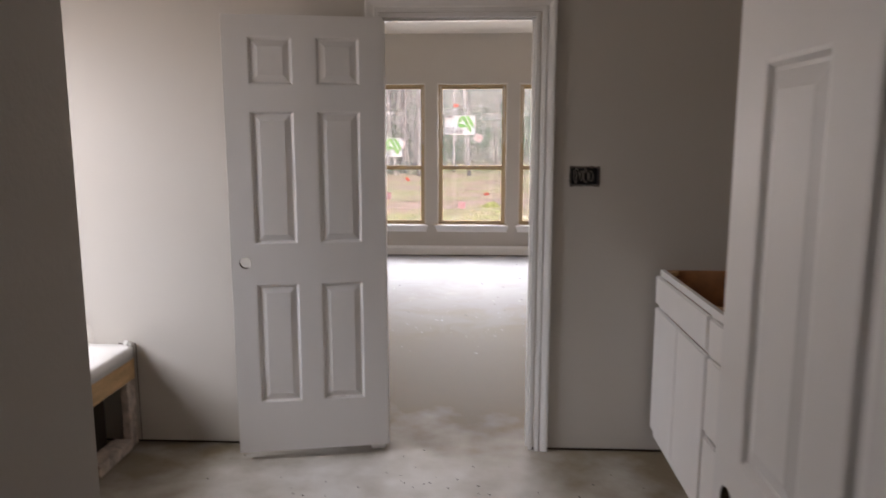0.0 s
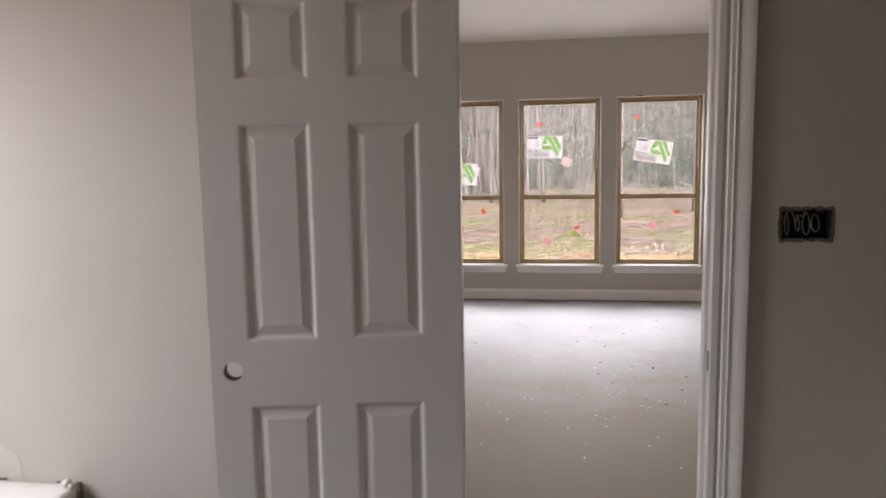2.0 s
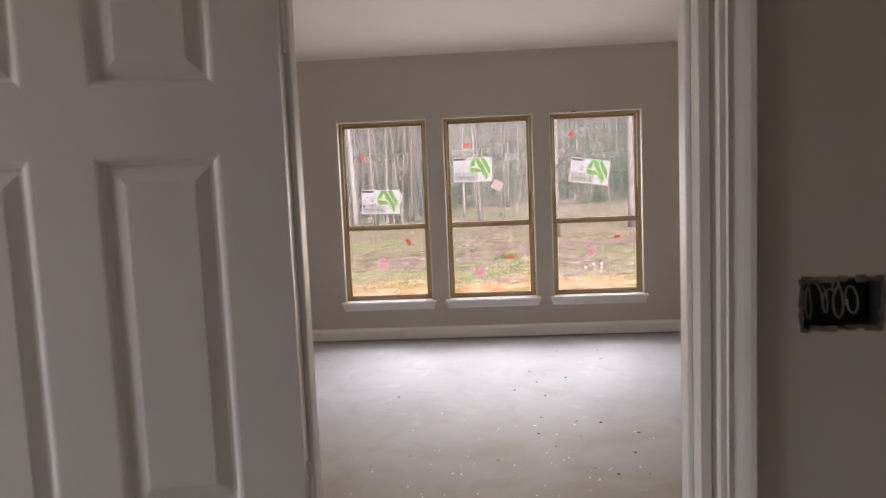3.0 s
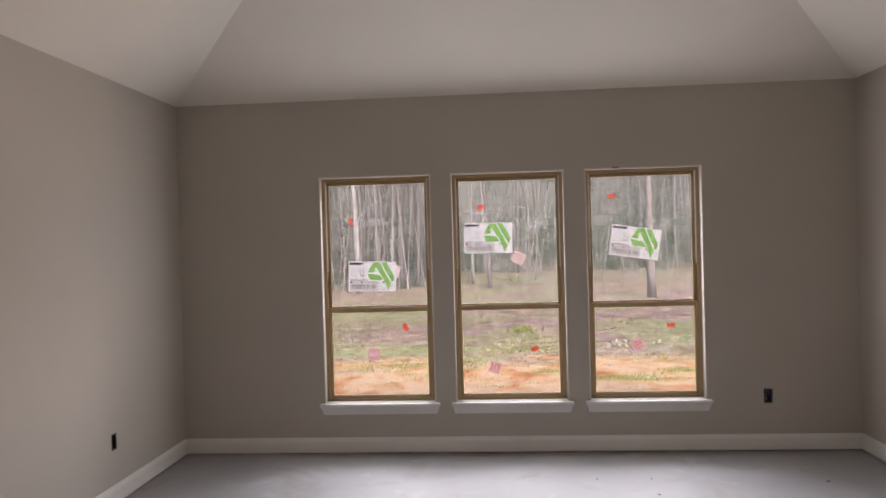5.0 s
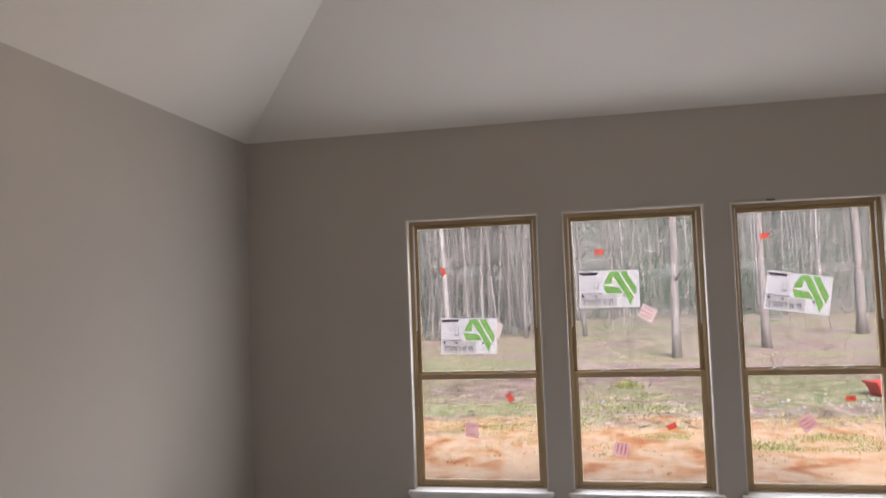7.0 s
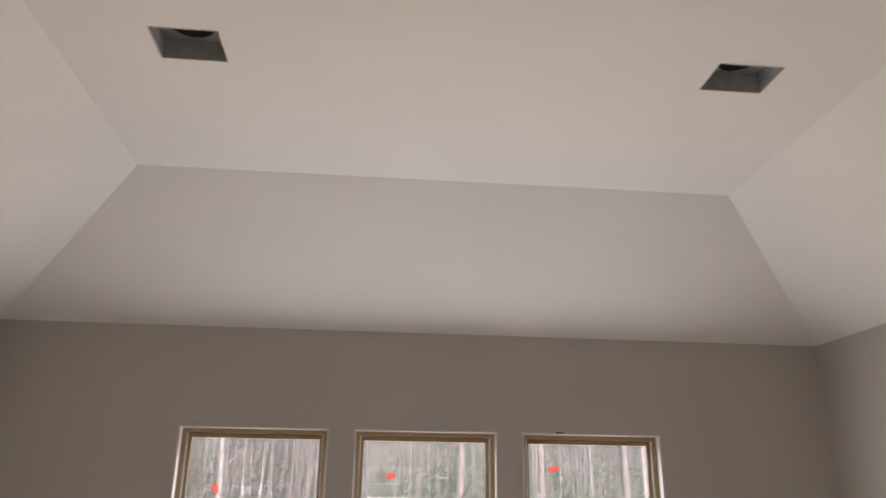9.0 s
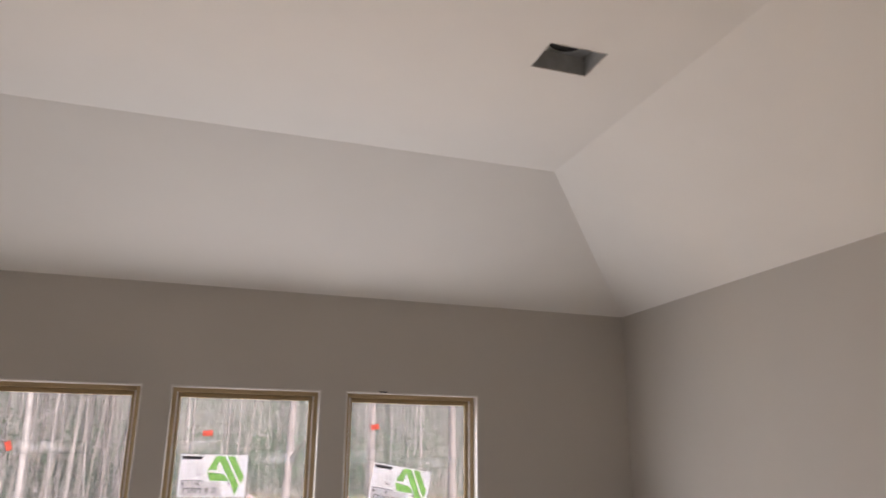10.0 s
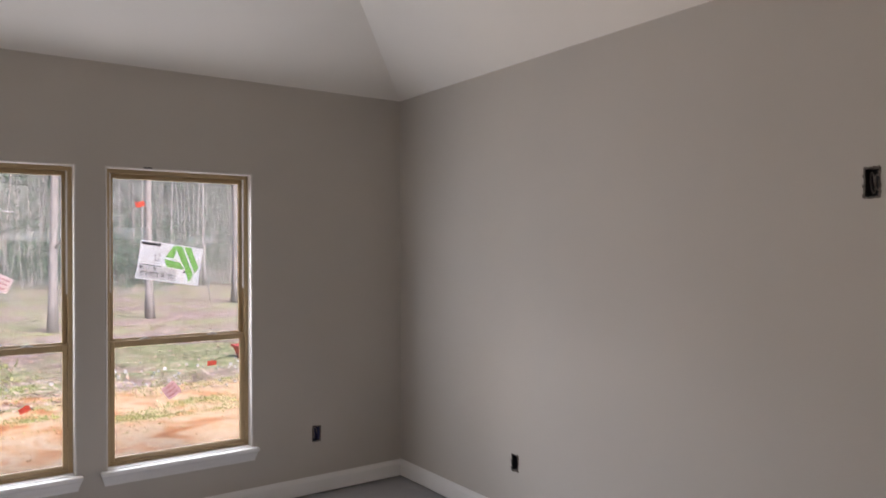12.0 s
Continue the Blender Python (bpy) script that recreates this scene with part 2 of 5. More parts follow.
def glass(name, tint, dirt):
    """A thin pane, tinted to dim the view outdoors, with a film of dust and wiped smears."""
    m = bpy.data.materials.new(name)
    m.use_nodes = True
    nt = m.node_tree
    nt.nodes.remove(nt.nodes["Principled BSDF"])
    tr = nt.nodes.new("ShaderNodeBsdfTransparent")
    tr.inputs[0].default_value = (*tint, 1)
    gl = nt.nodes.new("ShaderNodeBsdfGlossy")
    gl.inputs["Roughness"].default_value = 0.02
    fr = nt.nodes.new("ShaderNodeFresnel")
    fr.inputs[0].default_value = 1.45
    mx = nt.nodes.new("ShaderNodeMixShader")
    nt.links.new(fr.outputs[0], mx.inputs[0])
    nt.links.new(tr.outputs[0], mx.inputs[1])
    nt.links.new(gl.outputs[0], mx.inputs[2])
    haze = nt.nodes.new("ShaderNodeBsdfTranslucent")
    haze.inputs[0].default_value = (0.75, 0.74, 0.76, 1)
    co = nt.nodes.new("ShaderNodeTexCoord")
    mp = nt.nodes.new("ShaderNodeMapping")
    mp.inputs["Scale"].default_value = (1.0, 1.0, 0.55)
    nt.links.new(co.outputs["Object"], mp.inputs[0])
    nz = nt.nodes.new("ShaderNodeTexNoise")
    nz.inputs["Scale"].default_value, nz.inputs["Detail"].default_value, nz.inputs["Distortion"].default_value = 3.5, 6, 1.5
    nt.links.new(mp.outputs[0], nz.inputs["Vector"])
    mr = nt.nodes.new("ShaderNodeMapRange")
    mr.inputs[1].default_value, mr.inputs[2].default_value = 0.35, 0.75
    mr.inputs[3].default_value, mr.inputs[4].default_value = dirt * 0.3, dirt
    nt.links.new(nz.outputs[0], mr.inputs[0])
    mx2 = nt.nodes.new("ShaderNodeMixShader")
    nt.links.new(mr.outputs[0], mx2.inputs[0])
    nt.links.new(mx.outputs[0], mx2.inputs[1])
    nt.links.new(haze.outputs[0], mx2.inputs[2])
    nt.links.new(mx2.outputs[0], nt.nodes["Material Output"].inputs[0])
    return m


# the grey tint darkens the yard to balance its brightness with the room
M_GLASS = glass("dusty_window_glass", (0.45, 0.45, 0.45), 0.008)
M_GLASS4 = glass("hazy_window_glass", (0.45, 0.45, 0.45), 0.017)
M_GLASS2 = glass("clean_window_glass", (0.43, 0.43, 0.43), 0.003)
M_GLASS3 = glass("smeared_window_glass", (0.45, 0.45, 0.45), 0.021)


def paper(name, base):
    """Thin printed paper through which daylight shines."""
    m = bpy.data.materials.new(name)
    m.use_nodes = True
    nt = m.node_tree
    nt.nodes.remove(nt.nodes["Principled BSDF"])
    d = nt.nodes.new("ShaderNodeBsdfDiffuse")
    t = nt.nodes.new("ShaderNodeBsdfTranslucent")
    co = nt.nodes.new("ShaderNodeTexCoord")
    nz = nt.nodes.new("ShaderNodeTexNoise")
    nz.inputs["Scale"].default_value = 12
    nt.links.new(co.outputs["Object"], nz.inputs["Vector"])
    r = nt.nodes.new("ShaderNodeValToRGB")
    r.color_ramp.elements[0].color = (*[c * 0.88 for c in base], 1)
    r.color_ramp.elements[1].color = (*base, 1)
    nt.links.new(nz.outputs[0], r.inputs[0])
    for s in (d, t):
        nt.links.new(r.outputs[0], s.inputs[0])
    mx = nt.nodes.new("ShaderNodeMixShader")
    mx.inputs[0].default_value = 0.78
    nt.links.new(d.outputs[0], mx.inputs[1])
    nt.links.new(t.outputs[0], mx.inputs[2])
    nt.links.new(mx.outputs[0], nt.nodes["Material Output"].inputs[0])
    return m


P_WHITE = paper("label_paper", (0.85, 0.86, 0.88))
P_GREEN = paper("green_print", (0.26, 0.55, 0.15))
P_BLACK = paper("black_print", (0.03, 0.03, 0.035))
P_GREY = paper("grey_print", (0.10, 0.10, 0.11))
P_LINE = paper("pale_grey_print", (0.60, 0.60, 0.60))
P_PINK = paper("pale_pink_tag", (0.90, 0.74, 0.71))
P_ROSE = paper("rose_print", (0.50, 0.13, 0.14))
P_MAUVE = paper("faded_pink_tag", (0.90, 0.56, 0.55))
P_RED = paper("red_sticker", (0.88, 0.14, 0.09))


def ground_material():
    """Orange sandy clay by the house, then grass and leaf litter up to the woods."""
    m = bpy.data.materials.new("sandy_yard_ground")
    m.use_nodes = True
    nt = m.node_tree
    b = nt.nodes["Principled BSDF"]
    b.inputs["Roughness"].default_value = 0.95
    b.inputs["Specular IOR Level"].default_value = 0.1
    co = nt.nodes.new("ShaderNodeTexCoord")
    sep = nt.nodes.new("ShaderNodeSeparateXYZ")
    nt.links.new(co.outputs["Object"], sep.inputs[0])

    def noise_node(scale, detail=6, distortion=0.0, stretch=(1, 1, 1)):
        mp = nt.nodes.new("ShaderNodeMapping")
        mp.inputs["Scale"].default_value = stretch
        nt.links.new(co.outputs["Object"], mp.inputs[0])
        n = nt.nodes.new("ShaderNodeTexNoise")
        n.inputs["Scale"].default_value, n.inputs["Detail"].default_value, n.inputs["Distortion"].default_value = scale, detail, distortion
        nt.links.new(mp.outputs[0], n.inputs["Vector"])
        return n.outputs[0]

    def ramp(src, stops):
        r = nt.nodes.new("ShaderNodeValToRGB")
        e = r.color_ramp.elements
        while len(e) < len(stops):
            e.new(0.5)
        for el, (p, c) in zip(e, stops):
            el.position, el.color = p, (*c, 1)
        nt.links.new(src, r.inputs[0])
        return r.outputs[0]

    def mix(fac, a, c):
        x = nt.nodes.new("ShaderNodeMix")
        x.data_type = "RGBA"
        nt.links.new(fac, x.inputs[0])
        nt.links.new(a, x.inputs[6])
        nt.links.new(c, x.inputs[7])
        return x.outputs[2]

    def edge(y0, width, wobble, src):
        """0 before y0, 1 beyond, with a ragged border."""
        a = nt.nodes.new("ShaderNodeMath")
        a.operation = "MULTIPLY_ADD"
        nt.links.new(src, a.inputs[0])
        a.inputs[1].default_value = wobble
        nt.links.new(sep.outputs[1], a.inputs[2])
        r = nt.nodes.new("ShaderNodeMapRange")
        nt.links.new(a.outputs[0], r.inputs[0])
        r.inputs[1].default_value, r.inputs[2].default_value = y0 + wobble / 2 - width, y0 + wobble / 2 + width
        return r.outputs[0]

    soil = ramp(noise_node(2.8, 15, 0.5, (0.8, 0.7, 1)), [(0.28, (0.24, 0.085, 0.035)), (0.38, (0.36, 0.165, 0.075)), (0.46, (0.42, 0.26, 0.145)), (0.57, (0.46, 0.335, 0.215)), (0.68, (0.37, 0.18, 0.09))])
    litter = ramp(noise_node(3.2, 12, 0.3), [(0.3, (0.13, 0.085, 0.07)), (0.5, (0.26, 0.185, 0.16)), (0.7, (0.44, 0.35, 0.305))])
    grass = ramp(noise_node(5.0, 8), [(0.3, (0.12, 0.16, 0.05)), (0.5, (0.22, 0.27, 0.10)), (0.7, (0.36, 0.35, 0.20))])
    patch = noise_node(0.55, 9, 1.0, (0.5, 1, 1))
    pr = nt.nodes.new("ShaderNodeMapRange")
    nt.links.new(patch, pr.inputs[0])
    pr.inputs[1].default_value, pr.inputs[2].default_value, pr.inputs[4].default_value = 0.455, 0.585, 0.68
    yard = mix(pr.outputs[0], litter, grass)
    wob = noise_node(1.1, 10, 0.8, (0.45, 1, 1))
    a = mix(edge(16.0, 0.35, 5.0, wob), soil, yard)
    c = mix(edge(60.0, 2.0, 6.0, wob), a, litter)
    nt.links.new(c, b.inputs["Base Color"])
    bp = nt.nodes.new("ShaderNodeBump")
    bp.inputs["Strength"].default_value, bp.inputs["Distance"].default_value = 0.6, 0.025
    nt.links.new(noise_node(6.0, 8), bp.inputs["Height"])
    nt.links.new(bp.outputs[0], b.inputs["Normal"])
    return m


M_GROUND = ground_material()


def woods_material():
    """Far woods: grey-brown stems against dim green depth."""
    m = mat("far_woods", (0.13, 0.135, 0.12), 1.0, vary=0.8, scale=1.0, stretch=(3, 3, 0.9), grain=0.6, bump_scale=6.0, spec=0.0)
    return m


M_WOODS = woods_material()


# ---- mesh helpers ----
def obj(name, bm, material, parent=None, smooth=False):
    me = bpy.data.meshes.new(name)
    bmesh.ops.recalc_face_normals(bm, faces=bm.faces)
    bm.to_mesh(me)
    bm.free()
    me.materials.append(material)
    if smooth:
        me.shade_smooth()
    ob = new(name, me)
    if parent:
        ob.parent = parent
    return ob


def part(name, bm, material, parent, label="", smooth=False):
    ob = obj(name, bm, material, parent, smooth)
    return tagged(ob, label) if label else ob


def empty(name, m=None):
    e = new(name)
    e.empty_display_size = 0.1
    if m is not None:
        e.matrix_world = m
    return e


def add_box(bm, lo, hi, bevel=0.0, segments=1):
    vs = [bm.verts.new((x, y, z)) for x in (lo[0], hi[0]) for y in (lo[1], hi[1]) for z in (lo[2], hi[2])]
    fs = [bm.faces.new([vs[i] for i in q]) for q in ((0, 1, 3, 2), (4, 6, 7, 5), (0, 4, 5, 1), (2, 3, 7, 6), (0, 2, 6, 4), (1, 5, 7, 3))]
    if bevel:
        bmesh.ops.bevel(bm, geom=list({e for f in fs for e in f.edges}), offset=bevel, segments=segments, affect="EDGES")
    return bm


def box(lo, hi, bevel=0.0, segments=1):
    return add_box(bmesh.new(), lo, hi, bevel, segments)


def prism(poly, axis, a, c, bm=None):
    """A polygon given in two axes, drawn out along the third from a to c."""
    bm = bm or bmesh.new()
    order = {"x": lambda p, s: (s, p[0], p[1]), "y": lambda p, s: (p[0], s, p[1]), "z": lambda p, s: (p[0], p[1], s)}[axis]
    r0 = [bm.verts.new(order(p, a)) for p in poly]
    r1 = [bm.verts.new(order(p, c)) for p in poly]
    n = len(poly)
    for i in range(n):
        bm.faces.new((r0[i], r0[(i + 1) % n], r1[(i + 1) % n], r1[i]))
    bm.faces.new(r0)
    bm.faces.new(r1[::-1])
    return bm


def tube(bm, pts, radii, sides=8):
    """A round, tapered tube along points."""
    rings = []
    for i, p in enumerate(pts):
        p = Vector(p)
        d = (Vector(pts[min(i + 1, len(pts) - 1)]) - Vector(pts[max(i - 1, 0)])).normalized()
        u = d.orthogonal().normalized() if i == 0 else (u - d * u.dot(d)).normalized()
        w = d.cross(u)
        r = radii[i] if isinstance(radii, (list, tuple)) else radii
        rings.append([bm.verts.new(p + (u * math.cos(2 * math.pi * k / sides) + w * math.sin(2 * math.pi * k / sides)) * r) for k in range(sides)])
    for r0, r1 in zip(rings, rings[1:]):
        for k in range(sides):
            bm.faces.new((r0[k], r0[(k + 1) % sides], r1[(k + 1) % sides], r1[k]))
    bm.faces.new(rings[0][::-1])
    bm.faces.new(rings[-1])
    return bm


def slab(axis, a, c, us, vs, holes=(), bm=None):
    """A slab across one axis from a to c, over the ranges us and vs of the other two, with square holes (u0, u1, v0, v1)."""
    bm = bm or bmesh.new()
    cu = sorted({us[0], us[1], *[min(max(h[i], us[0]), us[1]) for h in holes for i in (0, 1)]})
    cv = sorted({vs[0], vs[1], *[min(max(h[i], vs[0]), vs[1]) for h in holes for i in (2, 3)]})
    made = {}

    def vert(i, j, s):
        key = (i, j, s)
        if key not in made:
            u, v = cu[i], cv[j]
            made[key] = bm.verts.new({"x": (s, u, v), "y": (u, s, v), "z": (u, v, s)}[axis])
        return made[key]

    def solid(i, j):
        if not (0 <= i < len(cu) - 1 and 0 <= j < len(cv) - 1):
            return False
        u, v = (cu[i] + cu[i + 1]) / 2, (cv[j] + cv[j + 1]) / 2
        return not any(h[0] < u < h[1] and h[2] < v < h[3] for h in holes)

    for i in range(len(cu) - 1):
        for j in range(len(cv) - 1):
            if not solid(i, j):
                continue
            q = ((i, j), (i + 1, j), (i + 1, j + 1), (i, j + 1))
            for s in (a, c):
                bm.faces.new([vert(*p, s) for p in q])
            for di, dj, p, r in ((-1, 0, q[0], q[3]), (1, 0, q[1], q[2]), (0, -1, q[0], q[1]), (0, 1, q[3], q[2])):
                if not solid(i + di, j + dj):
                    bm.faces.new((vert(*p, a), vert(*r, a), vert(*r, c), vert(*p, c)))
    return bm


def structure(name, bm, material, label, category, smooth=False):
    return tagged(obj(name, bm, material, smooth=smooth), label, category, kind="structure")


# ---- the plan ----
XL, XR = -2.553, 2.602          # bedroom side walls
YD, YB, YW = 3.50, 3.62, 9.227  # door wall, its bedroom face, window wall
TOP, FLAT, ROOF = 2.745, 3.30, 3.47
BXL, BXR = -2.512, 1.50        # bathroom side walls
DX0, DX1, DTOP = -0.366, 0.372, 2.071
OPENINGS = ((-1.430, -0.558), (-0.407, 0.459), (0.611, 1.484))
SILL, HEAD = 0.390, 2.150
GAP = 0.016
GROUND = -0.43

structure("floor", box((-2.70, -1.5, -0.45), (2.75, 9.40, 0.0)), M_SLAB, "bare grey concrete slab with stains and plaster dust", "floor")


def wall(name, axis, a, c, us, holes=(), label="greige painted drywall wall", core=True):
    tagged_wall = structure(name, slab(axis, a, c, us, (GAP, ROOF), holes), M_WALL, label, "wall")
    cuts = [(h[0], h[1], -1, 1) for h in holes if h[2] < 0.05]
    lo, hi = us[0] + 0.013, us[1] - 0.013
    plate = slab(axis, a + 0.013, c - 0.013, (lo, hi), (0.0005, GAP + 0.002), cuts)
    # the gap's shade is put into the plate's colour
    p = part("bottom_plate", plate, M_SHADE, tagged_wall, "recessed wooden plate, near black for the shaded gap under the drywall")
    return tagged_wall


SWITCH = (0.522, 0.657, 1.297, 1.384)
BATH_OUT = (1.385, 1.437, 1.085, 1.170)
OUT_L = (8.134, 8.190, 0.350, 0.450)
OUT_R = (1.898, 1.956, 0.358, 0.462)
OUT_S = (7.920, 7.980, 0.354, 0.450)
HIGH_R = (5.936, 5.992, 1.845, 1.954)

wall("wall_north", "y", YW, YW + 0.18, (-2.70, 2.75), [(u0, u1, SILL, HEAD) for u0, u1 in OPENINGS] + [OUT_R], "greige window wall with three tall openings")
wall("wall_west", "x", XL - 0.14, XL, (YB, YW), [OUT_L])
wall("wall_east", "x", XR, XR + 0.14, (YB, YW), [OUT_S, HIGH_R])
wall("wall_door", "y", YD, YB, (-2.70, 2.75), [(DX0, DX1, 0.0, DTOP), SWITCH, BATH_OUT], "greige drywall wall with a door opening")
BW = (2.15, 3.315, 0.93, 2.15)
wall("wall_bath_west", "x", BXL - 0.14, BXL, (0.642, YD), [BW], "greige bathroom wall with a window opening")
wall("wall_bath_east", "x", BXR, BXR + 0.12, (0.48, YD))
wall("wall_bath_south_1", "y", 0.642, 0.77, (-2.512, -0.382))
wall("wall_hall_west", "x", -0.382, -0.26, (-1.4, 0.77), label="greige drywall wall end with a worn corner")
wall("wall_bath_south_2", "y", 0.48, 0.60, (-0.26, 1.62), [(-0.26, 0.535, 0.0, DTOP)])
wall("wall_hall_east", "x", 0.535, 0.65, (-1.4, 0.48))
wall("wall_hall_south", "y", -1.5, -1.4, (-0.382, 0.65))

# bedroom ceiling: four slopes up to a flat field with two duct openings
CX0, CX1, CY0, CY1 = -1.51, 1.52, 4.70, 8.115
BOOTS = ((-1.14, -0.90, 6.96, 7.15), (0.915, 1.165, 6.945, 7.128))
bm = slab("z", FLAT, FLAT + 0.10, (CX0, CX1), (CY0, CY1), BOOTS)
low = [(XL, YB), (XR, YB), (XR, YW), (XL, YW)]
high = [(CX0, CY0), (CX1, CY0), (CX1, CY1), (CX0, CY1)]
for k in range(4):
    q = [(*low[k], TOP), (*low[(k + 1) % 4], TOP), (*high[(k + 1) % 4], FLAT), (*high[k], FLAT)]
    v0 = [bm.verts.new(p) for p in q]
    v1 = [bm.verts.new((p[0], p[1], p[2] + 0.1)) for p in q]
    bm.faces.new(v0)
    bm.faces.new(v1[::-1])
    for i in range(4):
        bm.faces.new((v0[i], v0[(i + 1) % 4], v1[(i + 1) % 4], v1[i]))
structure("ceiling_bedroom", bm, M_CEIL, "white vaulted ceiling with sloped sides and flat middle", "ceiling")
structure("ceiling_bath", box((BXL, 0.60, TOP), (BXR, YD, TOP + 0.1)), M_CEIL, "flat white painted bathroom ceiling", "ceiling")
structure("ceiling_hall", box((-0.382, -1.4, TOP), (0.65, 0.48, TOP + 0.1)), M_CEIL, "flat white painted ceiling", "ceiling")
# unseen slab added on top to seal the rooms against light leaks
structure("roof", box((-2.8, -1.6, ROOF), (2.95, 9.42, ROOF + 0.15)), M_SHADE, "unseen dark slab added over the house to keep light out", "roof")

# baseboards in the bedroom, held a little off the slab
BASE = [(0, 0.010), (0.014, 0.010), (0.014, 0.095), (0.010, 0.108), (0.006, 0.118), (0.005, 0.126), (0, 0.126)]


def baseboard(name, axis, wall_at, inward, a, c):
    bm = prism([(wall_at + inward * d, z) for d, z in BASE], axis, a, c)
    structure(name, bm, M_TRIM, "white painted wooden baseboard with a gap below", "baseboard")


baseboard("baseboard_north", "x", YW, -1, XL + 0.001, XR - 0.001)
for nm, at, inward in (("baseboard_west", XL, 1), ("baseboard_east", XR, -1)):
    baseboard(nm, "y", at, inward, YB + 0.001, YW - 0.0145)
baseboard("baseboard_south_1", "x", YB, 1, XL + 0.0145, DX0 - 0.085)
baseboard("baseboard_south_2", "x", YB, 1, DX1 + 0.085, XR - 0.0145)

# ---- doors ----
def panel_leaf(w, h, t, hole):
    """A six-panel door leaf: x along its width from the hinge, y its thickness, with a round lock hole (x, z)."""
    bm = bmesh.new()
    f = w / 0.68
    px = [(0.102 * f, 0.292 * f), (0.388 * f, 0.578 * f)]
    pz = [(0.240, 0.810), (0.993, 1.590), (1.700, 1.910)]
    hx, hz, hr = hole[0], hole[1], 0.027
    xs = sorted({0, w, hx - 0.036, hx + 0.036, *[v for p in px for v in p]})
    zs = sorted({0, h, hz - 0.036, hz + 0.036, *[v for p in pz for v in p]})
    n = 24
    rims = []
    for y, s in ((0.0, 1), (t, -1)):
        grid = {(i, j): bm.verts.new((x, y, z)) for i, x in enumerate(xs) for j, z in enumerate(zs)}
        for i in range(len(xs) - 1):
            for j in range(len(zs) - 1):
                cx, cz = (xs[i] + xs[i + 1]) / 2, (zs[j] + zs[j + 1]) / 2
                corner = [grid[i, j], grid[i + 1, j], grid[i + 1, j + 1], grid[i, j + 1]]
                inside = [(p, q) for p in px for q in pz if p[0] < cx < p[1] and q[0] < cz < q[1]]
                if inside:
                    continue
                if abs(cx - hx) < 0.001 and abs(cz - hz) < 0.001:
                    rim = [bm.verts.new((hx + hr * math.cos(2 * math.pi * (k + 0.5) / n - math.pi * 0.75), y, hz + hr * math.sin(2 * math.pi * (k + 0.5) / n - math.pi * 0.75))) for k in range(n)]
                    rims.append(rim)
                    for side in range(4):
                        a0 = side * n // 4
                        arc = [rim[(a0 + k) % n] for k in range(n // 4)]
                        bm.faces.new([corner[side], corner[(side + 1) % 4]] + arc[::-1])
                        nxt = rim[(a0 + n // 4) % n]
                        bm.faces.new([corner[(side + 1) % 4], nxt, arc[-1]])
                    continue
                bm.faces.new(corner)
        for p in px:
            for q in pz:
                # the border of the panel takes in every grid point along it
                ii = [i for i, x in enumerate(xs) if p[0] - 1e-6 <= x <= p[1] + 1e-6]
                jj = [j for j, z in enumerate(zs) if q[0] - 1e-6 <= z <= q[1] + 1e-6]
                loops = []
                for inset, depth in ((0.006, 0.0015), (0.012, 0.0085), (0.018, 0.0095), (0.041, 0.0035), (0.043, 0.0025)):
                    x0, x1, z0, z1 = p[0] + inset, p[1] - inset, q[0] + inset, q[1] - inset
                    loops.append([bm.verts.new((a, y + s * depth, c)) for a, c in ((x0, z0), (x1, z0), (x1, z1), (x0, z1))])
                edge = [[grid[i, jj[0]] for i in ii], [grid[ii[-1], j] for j in jj], [grid[i, jj[-1]] for i in ii[::-1]], [grid[ii[0], j] for j in jj[::-1]]]
                for k in range(4):
                    bm.faces.new(edge[k] + [loops[0][(k + 1) % 4], loops[0][k]])
                for l0, l1 in zip(loops, loops[1:]):
                    for k in range(4):
                        bm.faces.new((l0[k], l0[(k + 1) % 4], l1[(k + 1) % 4], l1[k]))
                bm.faces.new(loops[-1])
        if s == 1:
            front = grid
    for k in range(n):
        bm.faces.new((rims[0][k], rims[0][(k + 1) % n], rims[1][(k + 1) % n], rims[1][k]))
    nx, nz = len(xs) - 1, len(zs) - 1
    for i in range(nx):
        for j in (0, nz):
            bm.faces.new((front[i, j], front[i + 1, j], grid[i + 1, j], grid[i, j]))
    for j in range(nz):
        for i in (0, nx):
            bm.faces.new((front[i, j], front[i, j + 1], grid[i, j + 1], grid[i, j]))
    return bm


def hinge(z):
    bm = tube(bmesh.new(), [(-0.003, -0.004, z - 0.045), (-0.003, -0.004, z + 0.045)], 0.006, 10)
    add_box(bm, (-0.0015, 0.0, z - 0.044), (0.0, 0.03, z + 0.044))
    return bm


